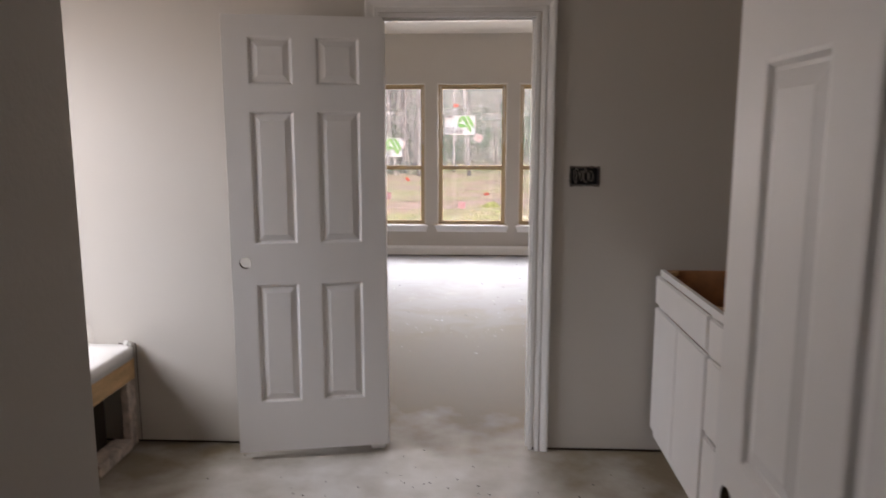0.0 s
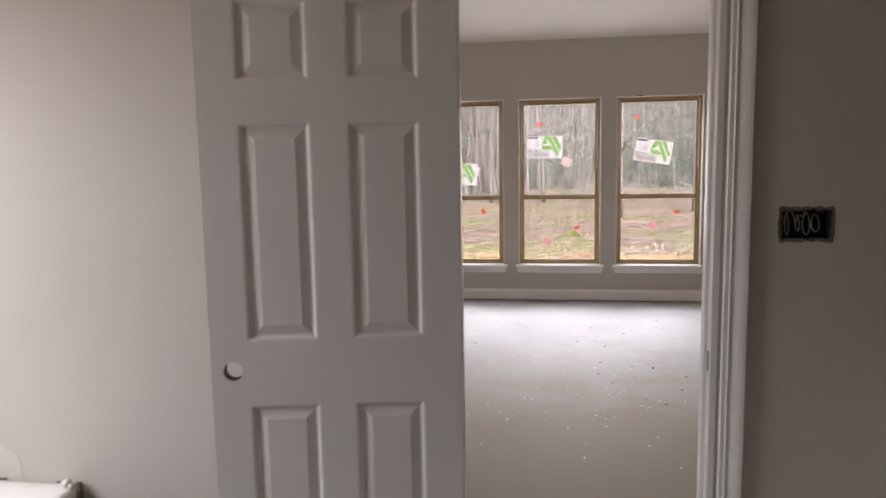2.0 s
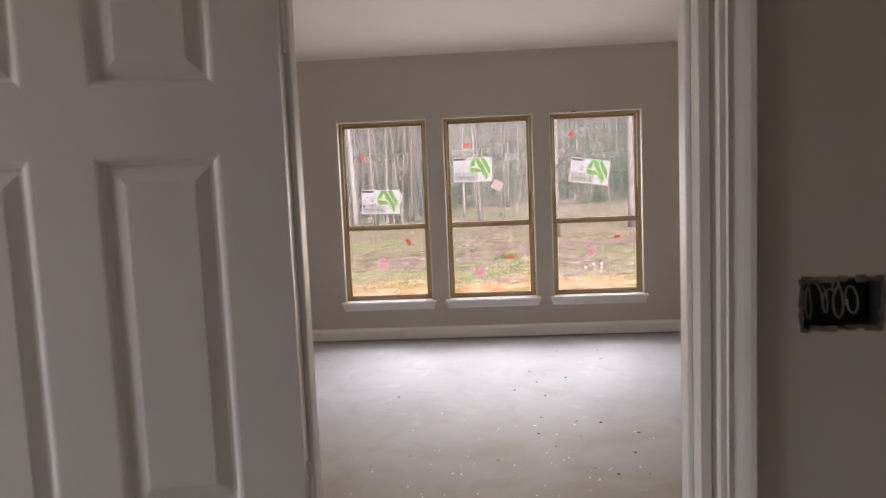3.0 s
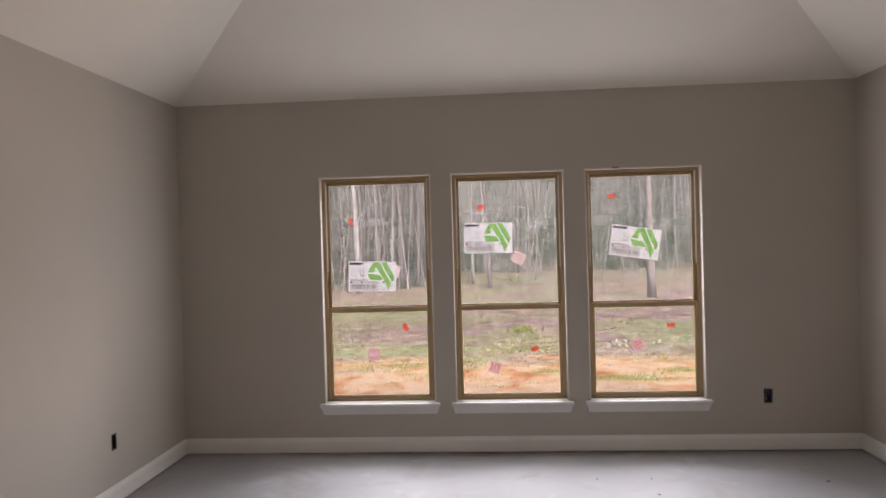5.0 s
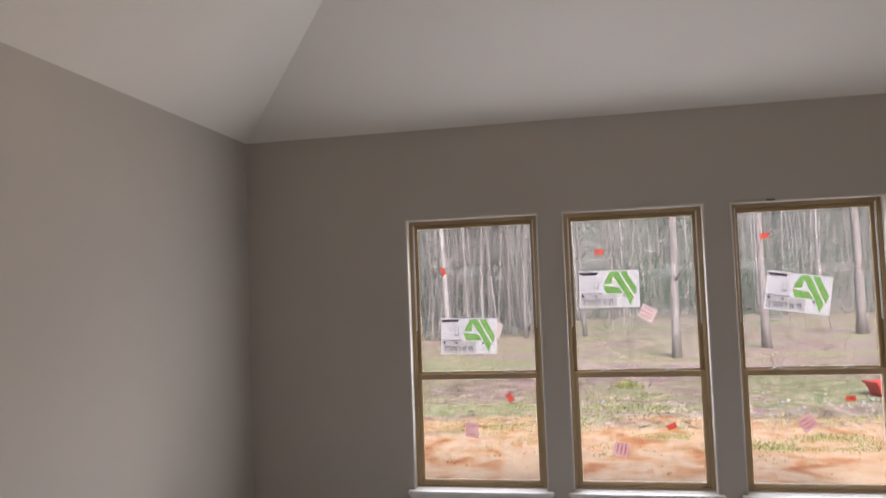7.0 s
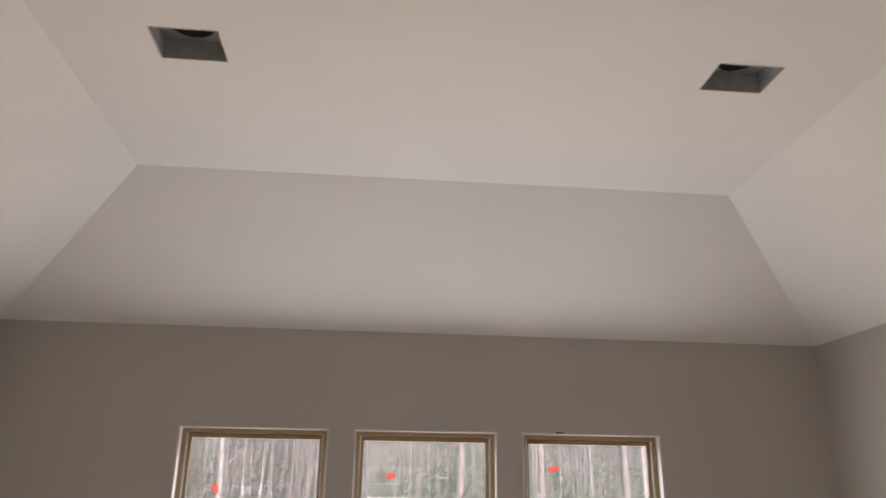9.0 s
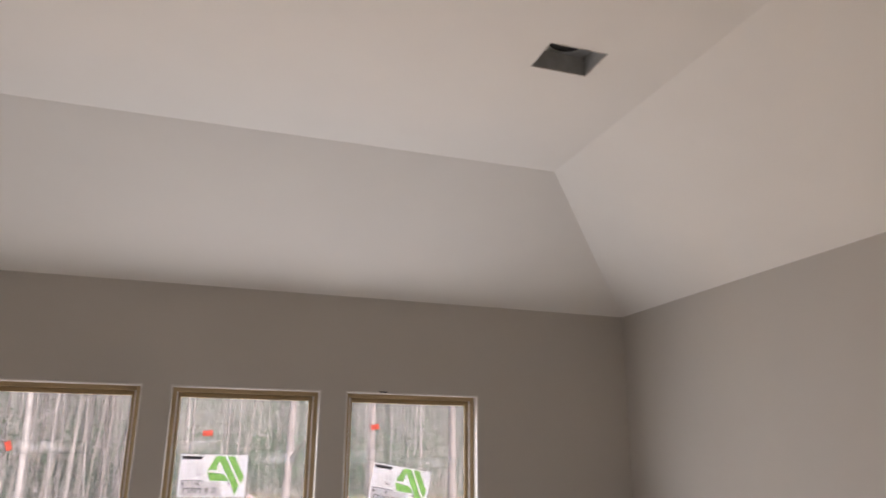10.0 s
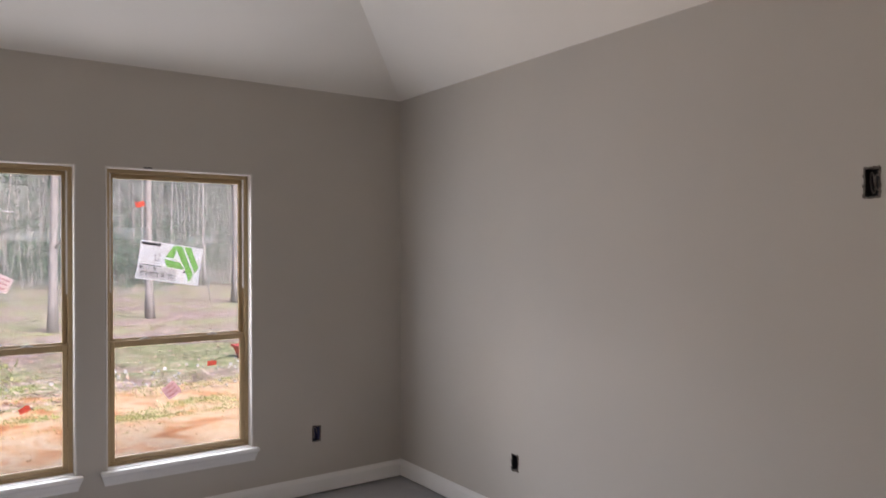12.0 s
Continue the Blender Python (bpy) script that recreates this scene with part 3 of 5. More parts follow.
def door(name, m, w, label):
    d = tagged(empty(name, m), label, "door", kind="structure")
    part("leaf", panel_leaf(w, 2.0, 0.035, (w - 0.061, 0.909)), M_DOOR, d)
    for z in (0.22, 1.0, 1.80):
        part("hinge", hinge(z), M_TRIM, d, "painted butt hinge")
    # raw fibre lining, coloured darker to put shade inside the lock hole
    bm = bmesh.new()
    rings = [[bm.verts.new((w - 0.061 + 0.0266 * math.cos(2 * math.pi * k / 24), y, 0.909 + 0.0266 * math.sin(2 * math.pi * k / 24))) for k in range(24)] for y in (0.001, 0.034)]
    for k in range(24):
        bm.faces.new((rings[0][k], rings[0][(k + 1) % 24], rings[1][(k + 1) % 24], rings[1][k]))
    part("lock_bore", bm, M_BORE, d, "raw brown fibre, darkened for the shade inside the lock hole", smooth=True)
    bm = box((w - 0.0005, 0.006, 0.878), (w + 0.001, 0.029, 0.938))
    part("latch_plate", bm, M_DOOR, d, "unfitted latch recess on the door edge")
    return d


# bedroom door, swung back near the bathroom wall; hall door, swung open into the bathroom
ANG = math.atan2(3.308 - 3.440, -1.014 + 0.329)
M_D1 = Matrix.Translation((-0.329, 3.440, 0.044)) @ Matrix.Rotation(ANG, 4, "Z") @ Matrix.Translation((0, -0.035, 0))
door("door_1", M_D1, 0.697, "white six-panel door swung open with empty lock hole")
M_D2 = Matrix.Translation((0.528, 0.604, 0.044)) @ Matrix.Rotation(math.pi / 2, 4, "Z")
door("door_2", M_D2, 0.69, "white six-panel door opened from the hall")

CASING = [(0, 0.009), (0.003, 0.012), (0.013, 0.012), (0.016, 0.015), (0.025, 0.011), (0.031, 0.013), (0.042, 0.017), (0.051, 0.019), (0.060, 0.019), (0.063, 0.016), (0.063, 0)]


def casing(y, s, x0, x1, ztop, parent):
    """Mitred moulding round an opening on the wall face y, proud to the side s."""
    prof = [(0, 0)] + CASING
    for name, ends in (("casing_side", ((0, 1), (1, 1))), ("casing_head", ((1, 1), (2, 1))), ("casing_side", ((2, 1), (3, 1)))):
        bm = bmesh.new()
        rows = []
        for idx, _ in ends:
            row = []
            for a, d in prof:
                p = {0: (x0 - a, 0.001), 1: (x0 - a, ztop + a), 2: (x1 + a, ztop + a), 3: (x1 + a, 0.001)}[idx]
                row.append(bm.verts.new((p[0], y + s * d, p[1])))
            rows.append(row)
        k = len(prof)
        for i in range(k):
            bm.faces.new((rows[0][i], rows[0][(i + 1) % k], rows[1][(i + 1) % k], rows[1][i]))
        bm.faces.new(rows[0])
        bm.faces.new(rows[1][::-1])
        part(name, bm, M_TRIM, parent, "white moulded door casing")


frame_1 = tagged(empty("door_frame_1"), "white moulded casing and jambs round the doorway", "door frame", kind="structure")
JT = 0.018
for x0, x1 in ((DX0 - 0.0005, DX0 + JT), (DX1 - JT, DX1 + 0.0005)):
    part("jamb", box((x0, YD - 0.002, 0.001), (x1, YB + 0.002, DTOP - 0.001), 0.001), M_TRIM, frame_1)
part("head_jamb", box((DX0 + JT, YD - 0.002, DTOP - JT), (DX1 - JT, YB + 0.002, DTOP), 0.001), M_TRIM, frame_1)
for x0, x1 in ((DX0 + JT, DX0 + JT + 0.011), (DX1 - JT - 0.011, DX1 - JT)):
    part("door_stop", box((x0, YD + 0.04, 0.001), (x1, YD + 0.075, DTOP - JT - 0.001), 0.002), M_TRIM, frame_1)
part("door_stop", box((DX0 + JT + 0.011, YD + 0.04, DTOP - JT - 0.011), (DX1 - JT - 0.011, YD + 0.075, DTOP - JT), 0.002), M_TRIM, frame_1)
casing(YD, -1, DX0 + 0.014, DX1 + 0.010, DTOP + 0.002, frame_1)
casing(YB, 1, DX0 + 0.006, DX1 - 0.006, DTOP + 0.002, frame_1)
part("strike_recess", box((DX1 - JT - 0.0015, YD + 0.012, 0.93), (DX1 - JT + 0.0005, YD + 0.032, 0.985)), M_PIPE, frame_1, "small strike recess in the jamb")


# ---- windows ----
def ring(bm, x0, x1, z0, z1, wl, wr, wb, wt, y0, y1, bevel=0.0):
    """A frame of four members between y0 and y1."""
    add_box(bm, (x0, y0, z0), (x0 + wl, y1, z1), bevel)
    add_box(bm, (x1 - wr, y0, z0), (x1, y1, z1), bevel)
    add_box(bm, (x0 + wl, y0, z1 - wt), (x1 - wr, y1, z1), bevel)
    add_box(bm, (x0 + wl, y0, z0), (x1 - wr, y1, z0 + wb), bevel)
    return bm


def single_hung(name, w, z0, z1, mid, m, label, dirty):
    """A tan vinyl single-hung window in an opening w wide; x along the wall, y outwards from the room face."""
    win = tagged(empty(name, m), label, "window", kind="structure")
    part("jamb_liner", ring(bmesh.new(), -0.0005, w + 0.0005, z0, z1 + 0.0005, 0.011, 0.011, 0.004, 0.011, -0.0025, 0.062, 0.002), M_RETURN, win, "pale painted return")
    f = part("window_frame", ring(bmesh.new(), 0.0005, w - 0.0005, z0 + 0.001, z1 - 0.0005, 0.034, 0.034, 0.022, 0.034, 0.060, 0.135, 0.003), M_VINYL, win, "tan vinyl frame")
    # balance covers on the side tracks
    for x0, x1 in ((0.034, 0.042), (w - 0.042, w - 0.034)):
        part("track_cover", box((x0, 0.066, mid + 0.30), (x1, 0.078, z1 - 0.034), 0.001), M_TRIM, f, "pale track cover")
    up = part("upper_sash", ring(bmesh.new(), 0.0345, w - 0.0345, mid + 0.001, z1 - 0.0345, 0.024, 0.024, 0.022, 0.026, 0.098, 0.124, 0.003), M_VINYL, win, "tan vinyl upper sash")
    lo = part("lower_sash", ring(bmesh.new(), 0.0345, w - 0.0345, z0 + 0.0235, mid + 0.012, 0.026, 0.026, 0.026, 0.036, 0.068, 0.096, 0.003), M_VINYL, win, "tan vinyl lower sash")
    g1 = part("pane", slab("y", 0.109, 0.113, (0.056, w - 0.056), (mid + 0.022, z1 - 0.060)), dirty, up, "dusty smeared glass")
    g2 = part("pane", slab("y", 0.081, 0.085, (0.058, w - 0.058), (z0 + 0.048, mid - 0.023)), M_GLASS2, lo, "clean glass, tinted grey to dim the view outdoors")
    for g in (g1, g2):
        g.visible_shadow = False
    for x in (w * 0.27, w * 0.73):
        bm = box((x - 0.03, 0.070, mid + 0.012), (x + 0.03, 0.094, mid + 0.018), 0.002)
        add_box(bm, (x - 0.012, 0.074, mid + 0.018), (x + 0.012, 0.090, mid + 0.027), 0.003)
        part("sash_lock", bm, M_LOCK, lo, "ivory sash lock")
    bm = box((-0.030, -0.048, z0 - 0.020), (w + 0.030, 0.0, z0 + 0.0015), 0.004, 2)
    add_box(bm, (0.012, 0.0, z0 + 0.004), (w - 0.012, 0.061, z0 + 0.0055))
    part("window_sill", bm, M_TRIM, win, "white wooden stool")
    prof = [(0.0, z0 - 0.085), (-0.010, z0 - 0.085), (-0.012, z0 - 0.070), (-0.020, z0 - 0.052), (-0.026, z0 - 0.034), (-0.036, z0 - 0.0205), (0.0, z0 - 0.0205)]
    bm = bmesh.new()
    r0 = [bm.verts.new((-0.026 + (0.020 * (z0 - 0.02 - z) / 0.065), y, z)) for y, z in prof]
    r1 = [bm.verts.new((w + 0.026 - (0.020 * (z0 - 0.02 - z) / 0.065), y, z)) for y, z in prof]
    k = len(prof)
    for i in range(k):
        bm.faces.new((r0[i], r0[(i + 1) % k], r1[(i + 1) % k], r1[i]))
    bm.faces.new(r0)
    bm.faces.new(r1[::-1])
    part("apron", bm, M_TRIM, win, "white moulded apron")
    return win


MID = 1.113
for k, (u0, u1) in enumerate(OPENINGS):
    single_hung(f"window_{k + 1}", u1 - u0, SILL, HEAD, MID, pose(u0, YW, 0), "tan vinyl single-hung window with white sill", (M_GLASS, M_GLASS3, M_GLASS4)[k])
single_hung("window_4", BW[1] - BW[0], BW[2], BW[3], 1.5, pose(BXL, BW[0], 0, 0, 0, 90), "tan vinyl bathroom window with white sill", M_GLASS2)

# small chip in the head of one opening
structure("trim_chip", box((0.82, YW - 0.004, HEAD - 0.004), (0.87, YW - 0.0022, HEAD + 0.004), 0.001), M_BOX, "small dark chip at the window head", "drywall chip")


# ---- labels on the glass ----
def inside(poly, x, z):
    """Whether a point lies in a polygon."""
    hit = False
    for (x0, z0), (x1, z1) in zip(poly, poly[1:] + poly[:1]):
        if (z0 > z) != (z1 > z) and x < x0 + (z - z0) * (x1 - x0) / (z1 - z0):
            hit = not hit
    return hit


def rect(x0, z0, x1, z1):
    return [(x0, z0), (x1, z0), (x1, z1), (x0, z1)]


def printed(name, outline, size, prints, materials, parent, cell=0.003):
    """A thin sheet of paper whose printed areas are faces of other inks; later prints lie over earlier ones."""
    w, h = size
    nx, nz = max(2, round(w / cell)), max(2, round(h / cell))
    bm = bmesh.new()
    grid = [[bm.verts.new((-w / 2 + w * i / nx, 0.001, -h / 2 + h * j / nz)) for i in range(nx + 1)] for j in range(nz + 1)]
    for j in range(nz):
        for i in range(nx):
            x, z = -w / 2 + w * (i + 0.5) / nx, -h / 2 + h * (j + 0.5) / nz
            f = bm.faces.new((grid[j][i], grid[j][i + 1], grid[j + 1][i + 1], grid[j + 1][i]))
            for k, poly in prints:
                if inside(poly, x, z):
                    f.material_index = k
    ob = part(name, bm, materials[0], parent)
    for m in materials[1:]:
        ob.data.materials.append(m)
    return ob


def product_label(cx, cz, tilt, corner):
    """Printed sheet stuck outside the pane: green angular mark, dark header, faint table, grey band with bars for words."""
    lab = tagged(empty("window_label", Matrix.Translation((cx, YW + 0.1145, cz)) @ Matrix.Rotation(radians(tilt), 4, "Y")), "white printed product label with a green mark stuck on the glass", "label", group="labels on the panes")
    pr = [(3, rect(-0.178, z, -0.052, z + 0.0035)) for z in (0.074, 0.058, 0.044, 0.030, 0.014, -0.002, -0.014)]
    pr += [(3, rect(-0.180, -0.112, 0.046, -0.034))]
    pr += [(4, q) for q in (rect(-0.096, 0.002, -0.091, 0.058), rect(-0.072, 0.002, -0.067, 0.058), rect(-0.096, 0.002, -0.067, 0.006), rect(-0.180, -0.030, -0.045, -0.025))]
    pr += [(1, q) for q in (
        [(-0.036, 0.030), (0.006, 0.108), (0.030, 0.100), (0.018, 0.040), (0.012, 0.030)],
        [(0.010, 0.112), (0.058, 0.112), (0.150, -0.055), (0.128, -0.108), (0.096, -0.030)],
        [(0.070, 0.112), (0.112, 0.112), (0.176, -0.004), (0.158, -0.045)],
        [(-0.038, 0.022), (-0.018, -0.028), (0.088, -0.028), (0.062, 0.010)])]
    pr += [(2, [(-0.182, 0.110), (-0.062, 0.110), (-0.078, 0.090), (-0.182, 0.090)])]
    pr += [(2, rect(x - 0.007, -0.051, x + 0.007, -0.037)) for x in (-0.165, -0.085, 0.092)]
    for x0, x1 in ((-0.160, -0.125), (-0.116, -0.096), (-0.088, -0.060), (-0.040, -0.022), (-0.014, -0.007), (0.002, 0.024)):
        pr += [(4, rect(x0, -0.098, x1, -0.066)), (3, rect(x0 + 0.006, -0.098, x1 - 0.006, -0.074))]
    printed("sheet", None, (0.376, 0.236), pr, (P_WHITE, P_GREEN, P_BLACK, P_LINE, P_GREY), lab)
    if corner:
        bm = bmesh.new()
        bm.faces.new([bm.verts.new((x, 0.0012, z)) for x, z in ((0.1885, -0.02), (0.205, -0.01), (0.228, 0.075), (0.1885, 0.095))])
        part("back_tag", bm, P_PINK, lab, "pale tag beside the sheet")
    return lab


product_label(-1.049, 1.367, 1.5, True)
product_label(-0.127, 1.645, 0.5, False)
product_label(1.000, 1.581, 9.0, False)


def tag(cx, cz, y, tilt, size, material, label, bars=0, group="tags on the panes"):
    t = tagged(empty("window_tag", Matrix.Translation((cx, y, cz)) @ Matrix.Rotation(radians(tilt), 4, "Y")), label, "tag", group=group)
    w, h = size
    pr = []
    for k in range(bars):
        z = h * (0.28 - 0.56 * k / max(1, bars - 1))
        for a in range(5):
            x = w * (-0.36 + 0.145 * a)
            pr += [(1, rect(x, z - h * 0.05, x + w * 0.11, z + h * 0.05))]
    printed("sheet", None, size, pr, (material, P_ROSE), t, 0.004)
    return t


YU, YL = YW + 0.1145, YW + 0.0865
tag(0.104, 1.484, YU, 28, (0.098, 0.088), P_PINK, "pale pink paper tag stuck on dusty glass", 3)
tag(-1.208, 1.800, YU, 68, (0.052, 0.030), P_RED, "small red sticker on the upper pane")
tag(-0.179, 1.886, YU, -2, (0.056, 0.032), P_RED, "small red sticker on the upper pane")
tag(0.826, 1.941, YU, -12, (0.056, 0.032), P_RED, "small red sticker on the upper pane")
tag(-0.790, 0.964, YL, 62, (0.058, 0.036), P_RED, "small red sticker on the lower pane")
tag(0.212, 0.779, YL, -25, (0.056, 0.034), P_RED, "small red sticker on the lower pane")
tag(1.247, 0.943, YL, -2, (0.056, 0.030), P_RED, "small red sticker on the lower pane")
tag(-1.048, 0.754, YL, 3, (0.086, 0.096), P_MAUVE, "faded pink paper tag on the lower pane", 2)
tag(-0.101, 0.636, YL, 105, (0.088, 0.090), P_MAUVE, "faded pink paper tag on the lower pane", 3)
tag(0.998, 0.799, YL, -35, (0.090, 0.090), P_MAUVE, "faded pink paper tag on the lower pane", 3)


def smear(points, width, label):
    """A thin dried streak on the outside of a pane."""
    bm = bmesh.new()
    pairs = [(bm.verts.new((x, YU + 0.001, z - width / 2)), bm.verts.new((x, YU + 0.001, z + width / 2))) for x, z in points]
    for (a, c), (d, e) in zip(pairs, pairs[1:]):
        bm.faces.new((a, d, e, c))
    tagged(obj("glass_streak", bm, P_WHITE), label, "streak", group="dried streaks on the glass")


smear([(0.095, 1.897), (0.110, 1.889), (0.116, 1.877), (0.130, 1.881), (0.150, 1.876), (0.168, 1.877)], 0.005, "thin white dried streak on dusty glass")
smear([(-0.235, 1.835), (-0.20, 1.842), (-0.16, 1.838), (-0.125, 1.842)], 0.004, "faint pale streak across dusty glass")


def film_material():
    """Dried water marks: a faint milky film, broken along its length."""
    m = bpy.data.materials.new("dried_water_film")
    m.use_nodes = True
    nt = m.node_tree
    nt.nodes.remove(nt.nodes["Principled BSDF"])
    tr = nt.nodes.new("ShaderNodeBsdfTransparent")
    tl = nt.nodes.new("ShaderNodeBsdfTranslucent")
    tl.inputs[0].default_value = (0.82, 0.83, 0.86, 1)
    co = nt.nodes.new("ShaderNodeTexCoord")
    mp = nt.nodes.new("ShaderNodeMapping")
    mp.inputs["Scale"].default_value = (5.0, 1.0, 26.0)
    nt.links.new(co.outputs["Object"], mp.inputs[0])
    nz = nt.nodes.new("ShaderNodeTexNoise")
    nz.inputs["Scale"].default_value, nz.inputs["Detail"].default_value, nz.inputs["Distortion"].default_value = 2.0, 5, 0.8
    nt.links.new(mp.outputs[0], nz.inputs["Vector"])
    mr = nt.nodes.new("ShaderNodeMapRange")
    mr.inputs[1].default_value, mr.inputs[2].default_value, mr.inputs[4].default_value = 0.38, 0.75, 0.30
    nt.links.new(nz.outputs[0], mr.inputs[0])
    # thin out towards the border of each mark
    gr = nt.nodes.new("ShaderNodeTexGradient")
    gr.gradient_type = "SPHERICAL"
    m2 = nt.nodes.new("ShaderNodeMapping")
    m2.vector_type = "POINT"
    m2.inputs["Location"].default_value, m2.inputs["Scale"].default_value = (-1.0, 0.0, -1.0), (2.0, 0.0, 2.0)
    nt.links.new(co.outputs["Generated"], m2.inputs[0])
    nt.links.new(m2.outputs[0], gr.inputs[0])
    mul = nt.nodes.new("ShaderNodeMath")
    mul.operation = "MULTIPLY"
    nt.links.new(mr.outputs[0], mul.inputs[0])
    nt.links.new(gr.outputs[1], mul.inputs[1])
    mx = nt.nodes.new("ShaderNodeMixShader")
    nt.links.new(mul.outputs[0], mx.inputs[0])
    nt.links.new(tr.outputs[0], mx.inputs[1])
    nt.links.new(tl.outputs[0], mx.inputs[2])
    nt.links.new(mx.outputs[0], nt.nodes["Material Output"].inputs[0])
    return m


M_FILM = film_material()


def water_mark(x0, x1, z0, z1, label):
    """A dried run or wiped band on the outside of a pane."""
    bm = slab("y", YU + 0.0022, YU + 0.0026, (x0, x1), (z0, z1))
    tagged(obj("water_mark", bm, M_FILM), label, "water mark", group="dried marks on the glass").visible_shadow = False


for q in ((-0.36, -0.10, 1.775, 1.845), (0.05, 0.42, 1.71, 1.79), (0.60, 0.92, 1.72, 1.80), (1.02, 1.40, 1.70, 1.76), (-1.30, -0.80, 1.76, 1.83)):
    water_mark(*q, "faint milky band of dried water on dusty glass")


# ---- boxes cut into the walls, with cables ----
def ragged_edge(parent, corners, rng, place, m, reach, material=None):
    """Torn paper edge of a cut in drywall, as short uneven pieces round the hole."""
    bm = bmesh.new()
    for (u0, v0), (u1, v1) in zip(corners, corners[1:] + corners[:1]):
        d = Vector((u1 - u0, v1 - v0)).normalized()
        nrm = Vector((-d.y, d.x))
        for k in range(m):
            p0 = Vector((u0, v0)).lerp(Vector((u1, v1)), k / m)
            p1 = Vector((u0, v0)).lerp(Vector((u1, v1)), (k + 1) / m)
            inn, out = nrm * rng.uniform(0.001, reach), nrm * -rng.uniform(0.0005, reach * 0.7)
            v = [bm.verts.new(place(q.x, q.y, s)) for s in (-0.0015, 0.003) for q in (p0 + out, p1 + out, p1 + inn, p0 + inn)]
            for q in ((0, 1, 2, 3), (7, 6, 5, 4), (0, 4, 5, 1), (1, 5, 6, 2), (2, 6, 7, 3), (3, 7, 4, 0)):
                bm.faces.new([v[i] for i in q])
    part("cut_edge", bm, material or M_CAULK, parent, "ragged cut edge of the drywall")


def wall_box(lo, hi, m, label, wires, seed, material):
    """An electrical box set back in its cut-out; local x along the wall, y into it."""
    rng = random.Random(seed)
    b = tagged(empty("outlet_box", m), label, "outlet box", group="unfinished electrical boxes")
    w, h = hi[0] - lo[0], hi[1] - lo[1]
    bm = bmesh.new()
    t, dep = 0.003, 0.055
    add_box(bm, (0.001, dep - t, 0.001), (w - 0.001, dep, h - 0.001))
    for q in (((0.001, 0.004, 0.001), (0.001 + t, dep, h - 0.001)), ((w - 0.001 - t, 0.004, 0.001), (w - 0.001, dep, h - 0.001)), ((0.001, 0.004, 0.001), (w - 0.001, dep, 0.001 + t)), ((0.001, 0.004, h - 0.001 - t), (w - 0.001, dep, h - 0.001))):
        add_box(bm, *q)
    part("box", bm, material, b)
    ragged_edge(b, [(0, 0), (w, 0), (w, h), (0, h)], rng, lambda u, v, s: (u, s, v), 9, 0.008)
    for k in range(wires):
        cx = w * (0.18 + 0.64 * (k + 0.5) / wires) + rng.uniform(-0.004, 0.004)
        rx, rz = rng.uniform(0.008, 0.016), h * rng.uniform(0.22, 0.40)
        pts = [(cx + rx * math.cos(a) * (1 - 0.05 * i), 0.020 + 0.0022 * i, h / 2 + rz * math.sin(a)) for i, a in enumerate([j * 0.5 + k for j in range(15)])]
        part("cable", tube(bmesh.new(), pts, 0.0020, 6), M_WIRE, b, "coiled white cable", smooth=True)
    return b


def wall_pose(u, z, facing):
    """facing: the wall face's inward normal."""
    return {"-y": lambda: pose(u[0], u[1], z), "+x": lambda: pose(u[0], u[1], z, 0, 0, 90), "-x": lambda: pose(u[0], u[1], z, 0, 0, -90)}[facing]()


wall_box((0, 0), (SWITCH[1] - SWITCH[0], SWITCH[3] - SWITCH[2]), wall_pose((SWITCH[0], YD), SWITCH[2], "-y"), "open dark triple switch box with coiled cables in the wall", 4, 1, M_BOX)
wall_box((0, 0), (BATH_OUT[1] - BATH_OUT[0], BATH_OUT[3] - BATH_OUT[2]), wall_pose((BATH_OUT[0], YD), BATH_OUT[2], "-y"), "open dark outlet box above the vanity", 1, 2, M_BOX)
wall_box((0, 0), (OUT_R[1] - OUT_R[0], OUT_R[3] - OUT_R[2]), wall_pose((OUT_R[0], YW), OUT_R[2], "-y"), "open dark outlet box low on the window wall", 1, 3, M_BLUE)
wall_box((0, 0), (OUT_L[1] - OUT_L[0], OUT_L[3] - OUT_L[2]), wall_pose((XL, OUT_L[0]), OUT_L[2], "+x"), "open dark outlet box low on the side wall", 1, 4, M_BOX)
wall_box((0, 0), (OUT_S[1] - OUT_S[0], OUT_S[3] - OUT_S[2]), wall_pose((XR, OUT_S[1]), OUT_S[2], "-x"), "open dark outlet box above the baseboard", 1, 5, M_BOX)
wall_box((0, 0), (HIGH_R[1] - HIGH_R[0], HIGH_R[3] - HIGH_R[2]), wall_pose((XR, HIGH_R[1]), HIGH_R[2], "-x"), "open dark box high on the wall with coiled cable", 2, 6, M_BOX)


